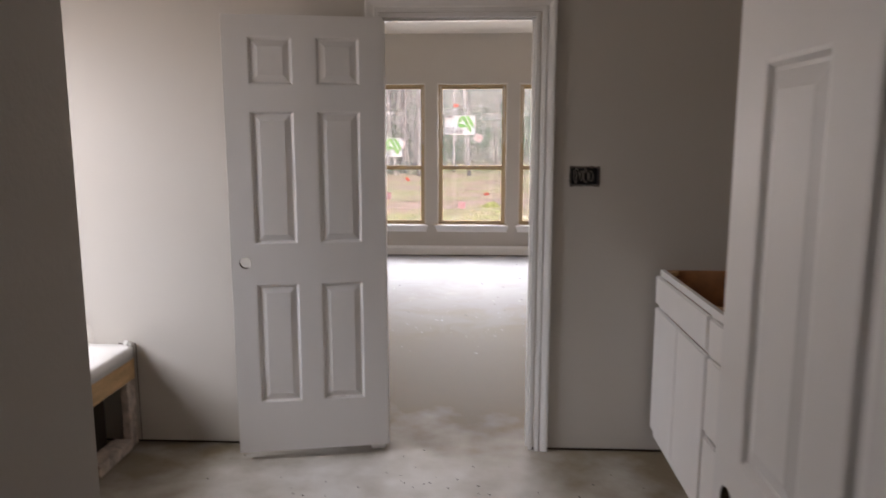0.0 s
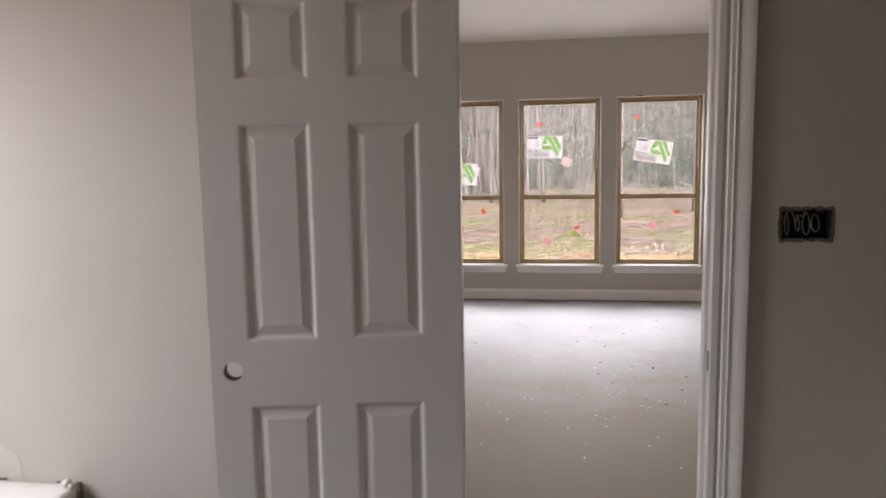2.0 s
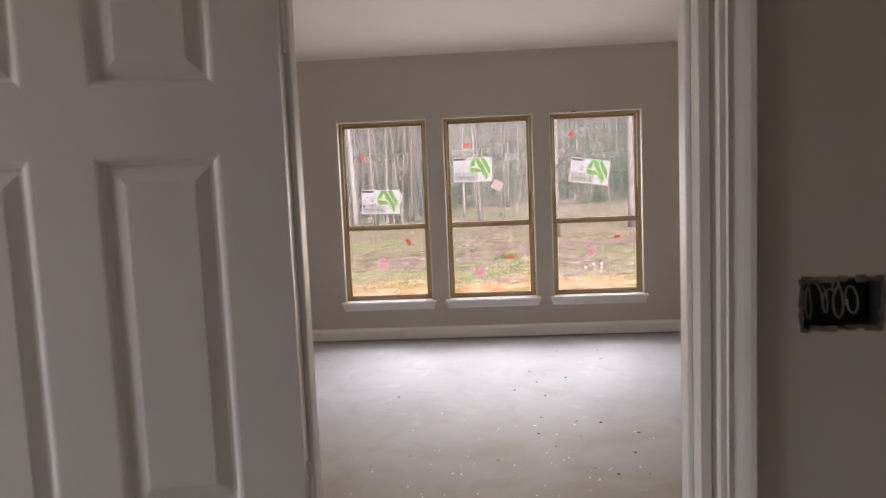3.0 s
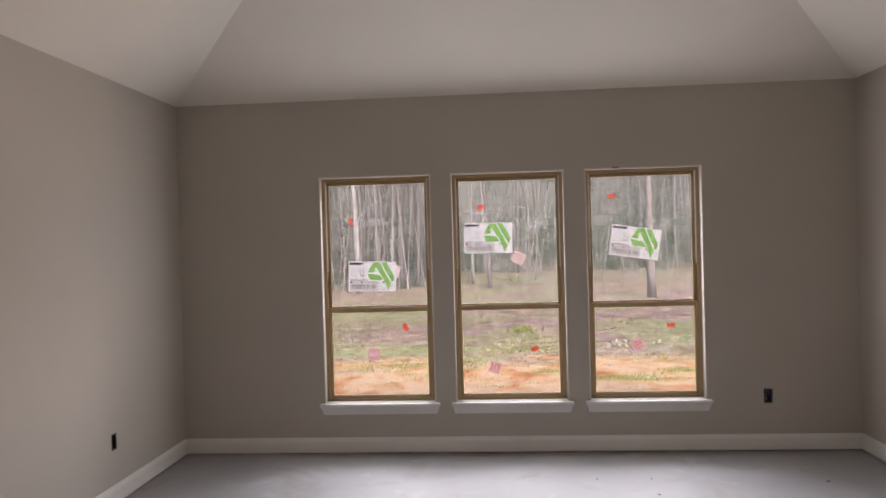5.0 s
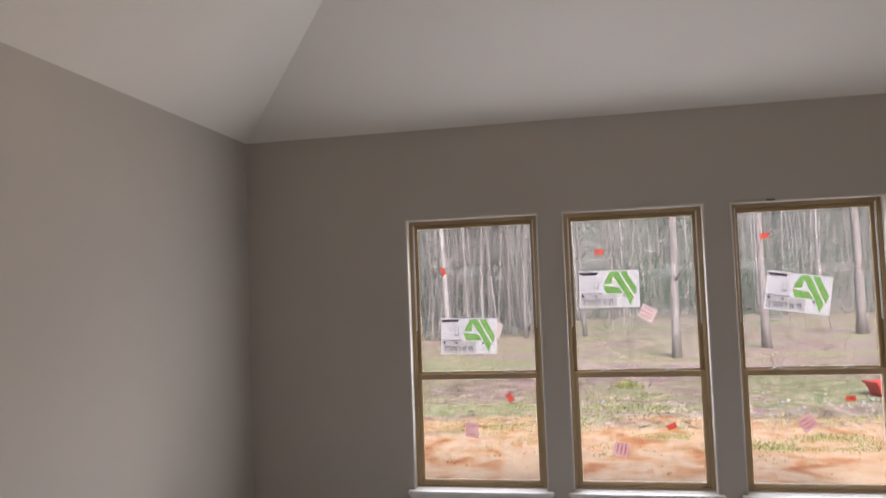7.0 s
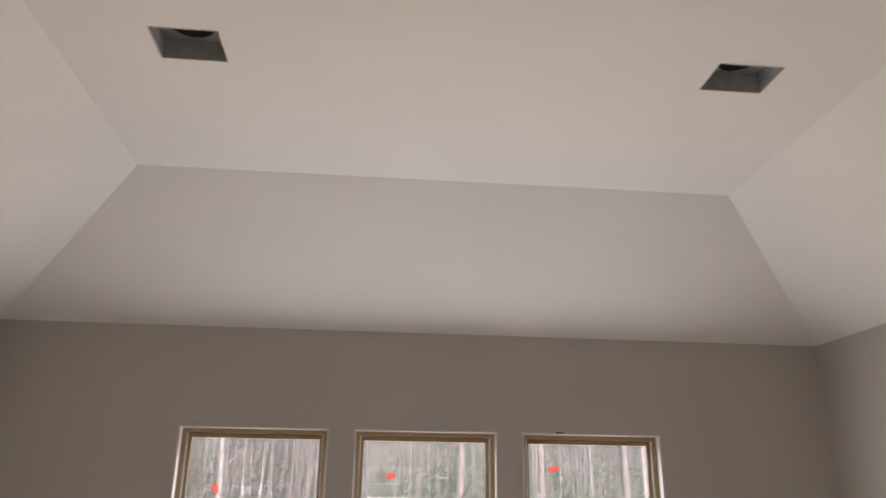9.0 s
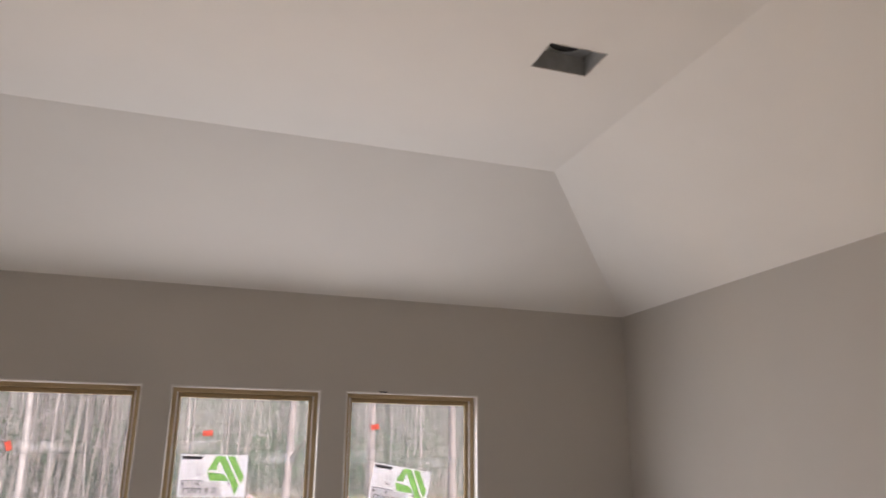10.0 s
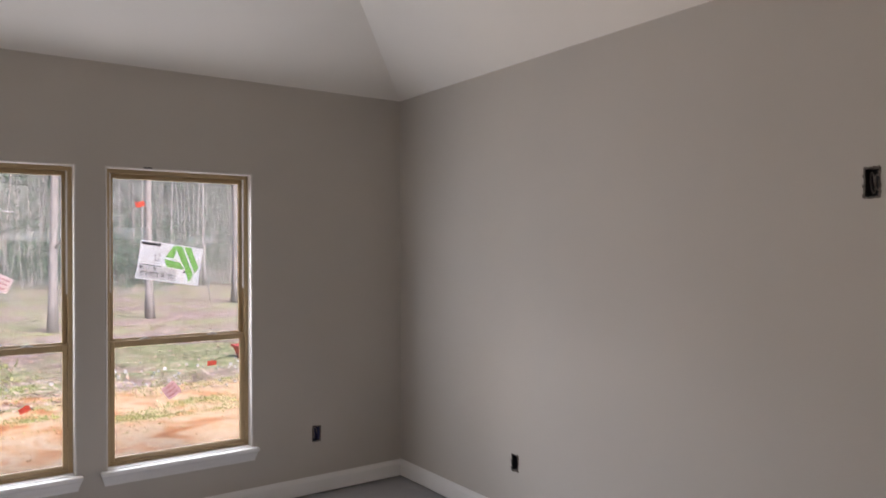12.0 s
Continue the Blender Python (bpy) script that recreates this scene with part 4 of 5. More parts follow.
# ---- duct boots in the ceiling ----
def duct_boot(x0, x1, y0, y1):
    b = tagged(empty("duct_boot", pose(x0, y0, FLAT)), "open galvanised duct boot in a ragged ceiling cut-out", "air vent", group="ceiling duct boots")
    w, d, h = x1 - x0, y1 - y0, 0.085
    bm = slab("x", 0.0005, 0.0025, (0.0005, d - 0.0005), (0.004, h))
    slab("x", w - 0.0025, w - 0.0005, (0.0005, d - 0.0005), (0.004, h), bm=bm)
    slab("y", 0.0005, 0.0025, (0.0025, w - 0.0025), (0.004, h), bm=bm)
    slab("y", d - 0.0025, d - 0.0005, (0.0025, w - 0.0025), (0.004, h), bm=bm)
    part("boot", bm, M_METAL, b)
    n, cx, cy, r = 28, w / 2, d / 2 - 0.004, min(w, d) * 0.44
    bm = bmesh.new()
    for z0, z1 in ((h - 0.003, h - 0.001),):
        ring_v = [[bm.verts.new((cx + r * math.cos(2 * math.pi * k / n), cy + r * math.sin(2 * math.pi * k / n), z)) for k in range(n)] for z in (z0, h + 0.002)]
        sq = []
        for k in range(n):
            c, s = math.cos(2 * math.pi * k / n), math.sin(2 * math.pi * k / n)
            q = min((w / 2 - 0.002) / max(abs(c), 1e-6), (d / 2 - 0.002) / max(abs(s), 1e-6))
            sq.append(bm.verts.new((w / 2 + c * q, d / 2 + s * q, z0)))
        for k in range(n):
            j = (k + 1) % n
            bm.faces.new((ring_v[0][k], ring_v[0][j], sq[j], sq[k]))
            bm.faces.new((ring_v[0][k], ring_v[0][j], ring_v[1][j], ring_v[1][k]))
    part("collar_plate", bm, M_METAL, b, "metal top plate with a round outlet")
    # near-black disc stands in for the shade inside the duct
    part("duct", tube(bmesh.new(), [(cx, cy, h + 0.003), (cx, cy, h + 0.012)], r + 0.006, n), M_DUCT, b, "near-black disc standing in for the shaded duct mouth")
    ragged_edge(b, [(0, 0), (w, 0), (w, d), (0, d)], random.Random(int(x0 * 100)), lambda u, v, s: (u, v, s), 12, 0.004, M_PATCH)
    return b


for q in BOOTS:
    duct_boot(*q)


# ---- bathroom: tub ----
TX0, TX1, TY0, TY1, TZ = BXL + 0.004, -1.578, 1.98, 3.497, 0.513


def superloop(cx, cy, a, c, e, z, n=64):
    pts = []
    for k in range(n):
        t = 2 * math.pi * (k + 0.5) / n
        co, si = math.cos(t), math.sin(t)
        pts.append((cx + a * math.copysign(abs(co) ** (2 / e), co), cy + c * math.copysign(abs(si) ** (2 / e), si), z))
    return pts


def bathtub():
    t = tagged(empty("bathtub", pose(0, 0, 0)), "white drop-in bathtub set on a raw timber frame", "bathtub")
    cx, cy, a, c = (TX0 + TX1) / 2, (TY0 + TY1) / 2, (TX1 - TX0) / 2, (TY1 - TY0) / 2
    bm = bmesh.new()
    loops = [superloop(cx, cy, a - 0.030, c - 0.030, 40, TZ - 0.062), superloop(cx, cy, a, c, 40, TZ - 0.062), superloop(cx, cy, a, c, 40, TZ - 0.012), superloop(cx, cy, a - 0.004, c - 0.004, 36, TZ - 0.004), superloop(cx, cy, a - 0.013, c - 0.013, 30, TZ)]
    bx, by = cx + 0.005, cy - 0.01
    for da, e, z in ((0.105, 3.2, TZ), (0.118, 3.1, TZ - 0.006), (0.128, 3.0, TZ - 0.022), (0.150, 3.0, TZ - 0.12), (0.175, 3.0, TZ - 0.26), (0.215, 2.8, TZ - 0.36), (0.265, 2.6, TZ - 0.39)):
        loops.append(superloop(bx, by, a - da, c - da - 0.03, e, z))
    rows = [[bm.verts.new(p) for p in l] for l in loops]
    n = len(rows[0])
    for r0, r1 in zip(rows, rows[1:]):
        for k in range(n):
            bm.faces.new((r0[k], r0[(k + 1) % n], r1[(k + 1) % n], r1[k]))
    bm.faces.new(rows[-1])
    part("basin", bm, M_TUB, t, smooth=True)
    oy = 3.300
    bm = tube(bmesh.new(), [(-1.982, oy + 0.020, 0.414), (-1.982, oy - 0.010, 0.418)], [0.036, 0.034], 28)
    ov = part("overflow_cover", bm, M_CHROME, t, "chrome overflow cover")
    part("trip_lever", box((-1.997, oy - 0.018, 0.412), (-1.967, oy - 0.009, 0.424), 0.003), M_CHROME, ov)
    part("drain", tube(bmesh.new(), [(bx, 3.05, TZ - 0.389), (bx, 3.05, TZ - 0.383)], 0.032, 24), M_CHROME, t, "chrome drain")
    return t


bathtub()


def tub_frame():
    f = tagged(empty("timber_platform", pose(0, 0, 0)), "raw pine stud platform carrying the bathtub rim", "timber platform")
    x0, x1 = TX1 - 0.050, TX1 - 0.012
    part("top_rail", box((x0, TY0, 0.340), (x1, 3.496, 0.4505), 0.003), M_PINE, f)
    for y in (3.015, 2.50, 2.02):
        part("stud", box((x0 - 0.055, y, 0.001), (x1 - 0.006, y + 0.038, 0.3395), 0.003), M_PINE, f)
    part("stud", box((x0 - 0.055, 3.072, 0.001), (x1 - 0.012, 3.110, 0.3395), 0.003), M_PINE, f)
    bm = box((x0 - 0.006, 3.420, 0.0008), (x1 - 0.003, 3.495, 0.3395), 0.004)
    bmesh.ops.subdivide_edges(bm, edges=bm.edges[:], cuts=7, use_grid_fill=True)
    for v in bm.verts:
        if v.co.z > 0.01:
            v.co += Vector((noise.noise(v.co * 22), noise.noise(v.co * 22 + Vector((9, 0, 0))), 0)) * 0.007
            v.co.x = min(v.co.x, x1 + 0.002)
            v.co.y = min(v.co.y, 3.497)
    part("end_block", bm, M_ROUGH, f, "rough mortar-splashed end block")
    part("floor_plate", box((x0 - 0.05, TY0, 0.0005), (x1 - 0.004, 3.010, 0.038), 0.002), M_PINE, f)
    bm = box((x0 - 0.05, 3.111, 0.0005), (x1 + 0.004, 3.418, 0.055), 0.004)
    bmesh.ops.subdivide_edges(bm, edges=bm.edges[:], cuts=7, use_grid_fill=True)
    for v in bm.verts:
        if v.co.z > 0.01:
            v.co += Vector((noise.noise(v.co * 20), 0, noise.noise(v.co * 20 + Vector((5, 0, 0))))) * 0.008
    part("floor_plate", bm, M_ROUGH, f, "mortar-splashed bottom plate")
    # dark sheet added to give the shaded hollow under the tub
    part("shade_sheet", box((x0 - 0.085, TY0 + 0.03, 0.001), (x0 - 0.078, 3.40, 0.335), 0.001), M_SHADE, f, "dark sheet standing in for the shade under the tub")
    # unseen panel added to keep light out at the tub's far end
    part("end_blocker", box((TX0 + 0.05, TY0, 0.001), (x0 - 0.06, TY0 + 0.02, 0.43), 0.002), M_SHADE, f)
    return f


tub_frame()
rng = random.Random(4)
bm = bmesh.new()
x = TX0
while x < TX1 - 0.03:
    w = rng.uniform(0.05, 0.16)
    if rng.random() < 0.75:
        add_box(bm, (x, 3.4955, TZ - 0.002), (min(x + w, TX1), 3.4995, TZ + rng.uniform(0.001, 0.0045)))
    x += w + rng.uniform(0.0, 0.04)
structure("trim_gap_tub", bm, M_CAULK, "dark uncaulked joint between bathtub and wall", "joint")
structure("trim_gap_tub_side", box((TX1 - 0.002, 3.4965, 0.02), (TX1 + 0.0015, 3.4995, TZ + 0.002)), M_CAULK, "dark open joint beside the tub frame", "joint")
bm = bmesh.new()
for k in range(7):
    c = Vector((TX1 - 0.02 + rng.uniform(-0.02, 0.02), 3.475 + rng.uniform(-0.015, 0.012), TZ + 0.006 + rng.uniform(0, 0.012)))
    r = bmesh.ops.create_icosphere(bm, subdivisions=1, radius=rng.uniform(0.007, 0.013))
    for v in r["verts"]:
        v.co = v.co * rng.uniform(0.8, 1.2) + c
tagged(obj("plaster_lump", bm, M_CRUMB), "white plaster lumps on the tub corner", "plaster")


# joint compound smeared on the wall behind the spout
bm = bmesh.new()
rim = []
for u, z in ((-2.150, TZ + 0.006), (-1.790, TZ + 0.006), (-1.786, 0.560), (-1.800, 0.600), (-1.860, 0.632), (-1.935, 0.641), (-2.030, 0.645), (-2.095, 0.634), (-2.135, 0.604), (-2.152, 0.560)):
    rim.append((u, z))
prism(rim, "y", YD - 0.0012, YD - 0.0002, bm)
structure("trim_patch", bm, M_PATCH, "white joint compound patch on the drywall", "wall patch")


def tub_spout():
    s = tagged(empty("tub_spout_stub", pose(-1.980, YD, 0.592)), "grey metal spout stub sticking out of the wall", "spout")
    part("bracket", box((-0.008, -0.020, -0.034), (0.010, -0.0005, 0.014), 0.003), M_PIPE, s)
    part("pipe", tube(bmesh.new(), [(0.001, -0.001, 0.017), (0.001, -0.030, 0.017), (-0.008, -0.044, 0.013), (-0.040, -0.062, -0.004), (-0.046, -0.066, -0.016)], [0.0065, 0.0065, 0.006, 0.0045, 0.004], 12), M_PIPE, s, smooth=True)
    # flat near-black disc on the wall, the hole's shade given as colour
    part("hole_disc", tube(bmesh.new(), [(0.001, -0.0014, 0.018), (0.001, -0.0028, 0.018)], 0.012, 16), M_BOX, s, "dark disc standing in for the shaded hole round the pipe")
    return s


tub_spout()
v = tagged(empty("shower_valve", pose(-2.030, YD, 0.757)), "bare metal valve stem in a ragged hole", "valve")
bm = bmesh.new()
hole = []
for k in range(16):
    a = 2 * math.pi * k / 16
    r = 0.020 + rng.uniform(-0.007, 0.006)
    hole.append((r * math.cos(a), r * 1.2 * math.sin(a)))
# ragged near-black patch on the wall in place of a shaded hole
part("hole_patch", prism(hole, "y", -0.0022, -0.0006), M_BOX, v, "dark ragged patch standing in for a shaded hole")
part("stem", tube(bmesh.new(), [(0, -0.002, 0), (0, -0.020, 0), (0, -0.022, 0), (0, -0.045, 0)], [0.017, 0.017, 0.010, 0.009], 8), M_CHROME, v)
part("cross_pin", box((-0.020, -0.032, -0.004), (0.020, -0.024, 0.004), 0.001), M_CHROME, v)


# ---- bathroom: vanity ----
VX, VZ = 0.947, 0.914


def vanity(y0, y1, kind, label):
    """A cabinet without its top; its face looks along -x."""
    v = tagged(empty("vanity_cabinet", pose(VX, y0, 0)), label, "cabinet", group="bathroom vanity units")
    w, d = y1 - y0, BXR - VX - 0.004
    bm = bmesh.new()
    add_box(bm, (0.021, 0.0005, 0.10), (d, 0.016, VZ - 0.004))
    add_box(bm, (0.021, w - 0.016, 0.10), (d, w - 0.0005, VZ - 0.004))
    add_box(bm, (d - 0.008, 0.016, 0.10), (d, w - 0.016, VZ - 0.004))
    add_box(bm, (0.021, 0.016, 0.10), (d - 0.008, w - 0.016, 0.116))
    part("body", bm, M_PLY, v, "open brown plywood box")
    for yy in (0.016, w - 0.076):
        part("corner_block", prism([(d - 0.008, yy), (d - 0.068, yy if yy < 0.1 else yy + 0.06), (d - 0.008, yy + 0.06)], "z", VZ - 0.024, VZ - 0.005), M_PINE, v, "pale corner block")
        part("corner_block", prism([(0.0205, yy), (0.080, yy if yy < 0.1 else yy + 0.06), (0.0205, yy + 0.06)], "z", VZ - 0.024, VZ - 0.005), M_PINE, v, "pale corner block")
    part("toe_kick", box((0.075, 0.0005, 0.0008), (0.090, w - 0.0005, 0.0995)), M_CAB, v)
    bm = bmesh.new()
    for q in (((0.0, 0.0005, 0.10), (0.020, 0.035, VZ)), ((0.0, w - 0.035, 0.10), (0.020, w - 0.0005, VZ)), ((0.0, 0.035, VZ - 0.030), (0.020, w - 0.035, VZ)), ((0.0, 0.035, 0.10), (0.020, w - 0.035, 0.145)), ((0.0, 0.035, 0.735), (0.020, w - 0.035, 0.765))):
        add_box(bm, *q, 0.001)
    part("face_frame", bm, M_CAB, v)

    def front(name, a, c, z0, z1):
        part(name, box((-0.020, a, z0), (-0.0005, c, z1), 0.005, 2), M_CAB, v)

    front("drawer_front", 0.010, w - 0.010, 0.757, 0.886)
    if kind == "doors":
        front("cabinet_door", 0.010, w / 2 - 0.0012, 0.150, 0.738)
        front("cabinet_door", w / 2 + 0.0012, w - 0.010, 0.150, 0.738)
    else:
        front("drawer_front", 0.010, w - 0.010, 0.462, 0.738)
        front("drawer_front", 0.010, w - 0.010, 0.150, 0.443)
    return v


vanity(2.700, 3.470, "doors", "white vanity base with open top beside the wall")
vanity(2.310, 2.698, "drawers", "white three-drawer vanity base with open top")
vanity(1.545, 2.308, "doors", "white vanity base with open top")


# ---- crumbs and scuffs on the slab ----
def crumbs(name, count, region, size, material, label, seed):
    r = random.Random(seed)
    bm = bmesh.new()
    for _ in range(count):
        x, y = r.gauss((region[0] + region[1]) / 2, (region[1] - region[0]) / 4), r.gauss((region[2] + region[3]) / 2, (region[3] - region[2]) / 4)
        x, y = min(max(x, XL + 0.1), XR - 0.1), min(max(y, region[2]), region[3])
        s = size * r.uniform(0.4, 1.4)
        a = r.uniform(0, 6.28)
        base = [(x + s * math.cos(a + 1.2566 * k) * r.uniform(0.6, 1), y + s * math.sin(a + 1.2566 * k) * r.uniform(0.6, 1)) for k in range(5)]
        lo = [bm.verts.new((p[0], p[1], 0.0005)) for p in base]
        top = bm.verts.new((x, y, s * r.uniform(0.25, 0.5)))
        for k in range(5):
            bm.faces.new((lo[k], lo[(k + 1) % 5], top))
        bm.faces.new(lo[::-1])
    tagged(obj(name, bm, material), label, "debris", kind="stuff")


crumbs("plaster_crumbs", 60, (-0.5, 1.1, 4.9, 6.7), 0.007, M_CRUMB, "scattered white plaster crumbs on the concrete", 11)
crumbs("plaster_dust", 40, (-2.0, 2.2, 4.0, 8.8), 0.006, M_CRUMB, "fine white crumbs across the bedroom slab", 12)
crumbs("dirt_crumbs", 16, (-0.4, 1.2, 5.2, 7.6), 0.013, M_DIRT, "dark dirt crumbs on the concrete", 13)
crumbs("dirt_crumbs_far", 14, (-0.5, 2.3, 6.2, 8.6), 0.014, M_DIRT, "dark dirt crumbs near the windows", 14)
crumbs("bath_crumbs", 40, (-1.4, 0.8, 2.8, 3.48), 0.006, M_DIRT, "dark grit along the bathroom wall", 15)


# ---- outdoors ----
def ground_sheet():
    xs = [-400, -200, -100, -60, -40, -30, -24] + [-20 + 0.6 * k for k in range(67)] + [24, 30, 40, 60, 100, 200, 400]
    ys = [-400, -150, -60, -20, 0, 6, 9] + [9.6 + 0.5 * k for k in range(64)] + [46, 52, 60, 75, 110, 200, 400]
    bm = bmesh.new()
    rows = []
    for y in ys:
        row = []
        for x in xs:
            z = GROUND
            if 9.5 < y < 60 and -24 < x < 26:
                z += 0.045 * noise.noise(Vector((x * 0.7, y * 0.7, 0))) + 0.02 * noise.noise(Vector((x * 2.3, y * 2.3, 4)))
            row.append(bm.verts.new((x, y, z)))
        rows.append(row)
    for r0, r1 in zip(rows, rows[1:]):
        for k in range(len(xs) - 1):
            bm.faces.new((r0[k], r0[k + 1], r1[k + 1], r1[k]))
    structure("ground", bm, M_GROUND, "orange sandy soil giving way to grass and leaf litter", "ground", smooth=True)


ground_sheet()

# far edge of the woods
bm = bmesh.new()
arc = [(95 * math.sin(radians(a)), 5 + 75 * math.cos(radians(a)) + 6 * noise.noise(Vector((a * 0.1, 0, 0)))) for a in range(-88, 89, 4)]
low_v = [bm.verts.new((x, y, GROUND - 0.2)) for x, y in arc]
top_v = [bm.verts.new((x, y, 9.5 + 3 * noise.noise(Vector((x * 0.12, y * 0.12, 2))) )) for x, y in arc]
for k in range(len(arc) - 1):
    bm.faces.new((low_v[k], low_v[k + 1], top_v[k + 1], top_v[k]))
structure("backdrop", bm, M_WOODS, "distant wall of grey-brown winter woods", "woods")


def trunk_mesh(rng, height, radius, lean, forks):
    """A tapered, slightly bent trunk with bare limbs."""
    bm = bmesh.new()
    pts, rad = [], []
    n = 14
    bx, by = rng.uniform(-lean, lean), rng.uniform(-lean, lean)
    ph = rng.uniform(0, 6)
    for k in range(n + 1):
        t = k / n
        pts.append((bx * t * height + 0.06 * math.sin(ph + t * 5) * t * 3, by * t * height + 0.06 * math.cos(ph + t * 4) * t * 3, t * height))
        rad.append(radius * (1.35 - 0.35 * min(1, t * 14)) * (1 - 0.8 * t))
    tube(bm, pts, rad, 10)
    for _ in range(forks):
        t = rng.uniform(0.12, 0.9)
        i = min(n - 1, int(t * n))
        p = Vector(pts[i])
        a = rng.uniform(0, 6.28)
        ln = rng.uniform(0.6, 2.2) * (1.1 - t * 0.5)
        up = rng.uniform(0.1, 0.9)
        limb = [p]
        for j in range(1, 5):
            a += rng.uniform(-0.35, 0.35)
            limb.append(limb[-1] + Vector((math.cos(a), math.sin(a), up + rng.uniform(-0.3, 0.3))) * ln / 4)
        r = rad[i] * rng.uniform(0.18, 0.35)
        tube(bm, limb, [r, r * 0.75, r * 0.5, r * 0.32, r * 0.12], 5)
        for _ in range(3):
            q = limb[rng.randint(1, 3)]
            d = Vector((rng.uniform(-1, 1), rng.uniform(-1, 1), rng.uniform(-0.2, 0.9))) * ln * 0.35
            tube(bm, [q, q + d * 0.5, q + d + Vector((0, 0, 0.05))], [r * 0.4, r * 0.25, r * 0.08], 4)
    return bm


def leaf_cloud(rng, bm, centre, spread, count, size):
    for _ in range(count):
        p = Vector(centre) + Vector((rng.gauss(0, spread[0]), rng.gauss(0, spread[1]), rng.gauss(0, spread[2])))
        u = Vector((rng.uniform(-1, 1), rng.uniform(-1, 1), rng.uniform(-1, 1))).normalized()
        w = u.orthogonal().normalized() * size * rng.uniform(0.3, 0.7)
        u = u * size * rng.uniform(0.6, 1.5)
        bm.faces.new([bm.verts.new(q) for q in (p - u, p + w, p + u, p - w)])
    return bm


def tree(x, y, radius, height, seed, bark, label, lean=0.02, forks=8, crown=True):
    rng = random.Random(seed)
    t = tagged(empty("tree", pose(x, y, GROUND - 0.06)), label, "tree", group="trees at the edge of the woods")
    part("trunk", trunk_mesh(rng, height, radius, lean, forks), bark, t, smooth=True)
    if crown:
        bm = bmesh.new()
        for _ in range(9):
            z = height * rng.uniform(0.62, 0.98)
            leaf_cloud(rng, bm, (rng.uniform(-1.5, 1.5), rng.uniform(-1.5, 1.5), z), (0.7, 0.7, 0.4), 90, 0.10)
        part("crown", bm, M_PINEGREEN, t, "sparse green pine needles")
    return t


tree(5.05, 27.8, 0.125, 15, 1, M_BARK3, "tall pine with dark furrowed bark standing in leaf litter", 0.004, 5)
tree(2.17, 25.5, 0.115, 15, 2, M_BARK3, "tall grey-barked pine near the grass", 0.004, 4)
tree(9.39, 32.7, 0.17, 16, 3, M_BARK3, "tall grey-barked pine in front of the woods", 0.006, 5)
tree(-5.58, 32.6, 0.12, 14, 4, M_BARK2, "pale leaning pine at the edge of the woods", 0.03, 6)
tree(-5.0, 42.0, 0.20, 16, 5, M_BARK, "thick grey pine behind the shrubs", 0.004, 6)
tree(-2.44, 37.0, 0.15, 15, 6, M_BARK2, "pale straight pine at the edge of the woods", 0.004, 5)


def in_woods(x, y):
    """The woods come nearer on one side of the yard than straight ahead and on the other."""
    wander = 3 * noise.noise(Vector((x * 0.15, y * 0.15, 7)))
    return y > (33 if x < -0.08 * (y - 4) else 47) + wander


rng = random.Random(21)
kinds = []
for k in range(10):
    kinds.append(tree(-7.5 + 0.8 * k, 33 + rng.uniform(0, 10), rng.uniform(0.035, 0.10), rng.uniform(9, 14), 40 + k, rng.choice((M_BARK, M_BARK2, M_BARK3)), "slender bare winter tree in the woods", 0.05, 14, k % 3 == 0))
placed = 0
while placed < 190:
    x, y = rng.uniform(-30, 38), 31 + abs(rng.gauss(0, 20))
    if y > 76 or abs(x - 1) > 0.62 * (y - 3) + 3:
        continue
    if not in_woods(x, y) and (y < 36 or rng.random() > 0.06):
        continue
    copy_thing(rng.choice(kinds), pose(x, y, GROUND - 0.06, 0, 0, rng.uniform(0, 360)))
    placed += 1


def thicket(name, count, region, label, seed):
    """Bare saplings and twigs among the trunks."""
    r = random.Random(seed)
    bm = bmesh.new()
    for _ in range(count):
        x, y = r.uniform(region[0], region[1]), r.uniform(region[2], region[3])
        if not in_woods(x, y) and r.random() > 0.08:
            continue
        h = r.uniform(1.5, 8.0)
        p = Vector((x, y, GROUND - 0.05))
        d = Vector((r.uniform(-0.18, 0.18), r.uniform(-0.18, 0.18), 1))
        q = [p + d * h * t + Vector((r.uniform(-0.06, 0.06), r.uniform(-0.06, 0.06), 0)) for t in (0, 0.35, 0.7, 1)]
        s = r.uniform(0.010, 0.032)
        tube(bm, q, [s, s * 0.8, s * 0.5, s * 0.15], 4)
        for _ in range(6):
            b0 = q[r.randint(1, 2)]
            e = Vector((r.uniform(-1, 1), r.uniform(-1, 1), r.uniform(0.1, 1))) * r.uniform(0.4, 1.3)
            tube(bm, [b0, b0 + e * 0.5 + Vector((0, 0, 0.06)), b0 + e], [s * 0.45, s * 0.3, s * 0.1], 3)
    tagged(obj(name, bm, M_TWIG), label, "saplings", kind="stuff")


thicket("saplings", 2000, (-22, 30, 33, 68), "tangle of bare grey saplings and twigs", 31)
thicket("front_saplings", 60, (-12, 16, 31, 48), "thin bare saplings before the woods", 32)


def undergrowth(name, count, region, height, material, label, seed, size=0.07, leaves=130):
    r = random.Random(seed)
    bm = bmesh.new()
    for _ in range(count):
        x, y = r.uniform(region[0], region[1]), r.uniform(region[2], region[3])
        if not in_woods(x, y) and r.random() > 0.05:
            continue
        h = height * r.uniform(0.4, 1.3)
        leaf_cloud(r, bm, (x, y, GROUND + h * 0.5), (h * 0.5, h * 0.5, h * 0.28), leaves, size)
    tagged(obj(name, bm, material), label, "shrubs", kind="stuff")


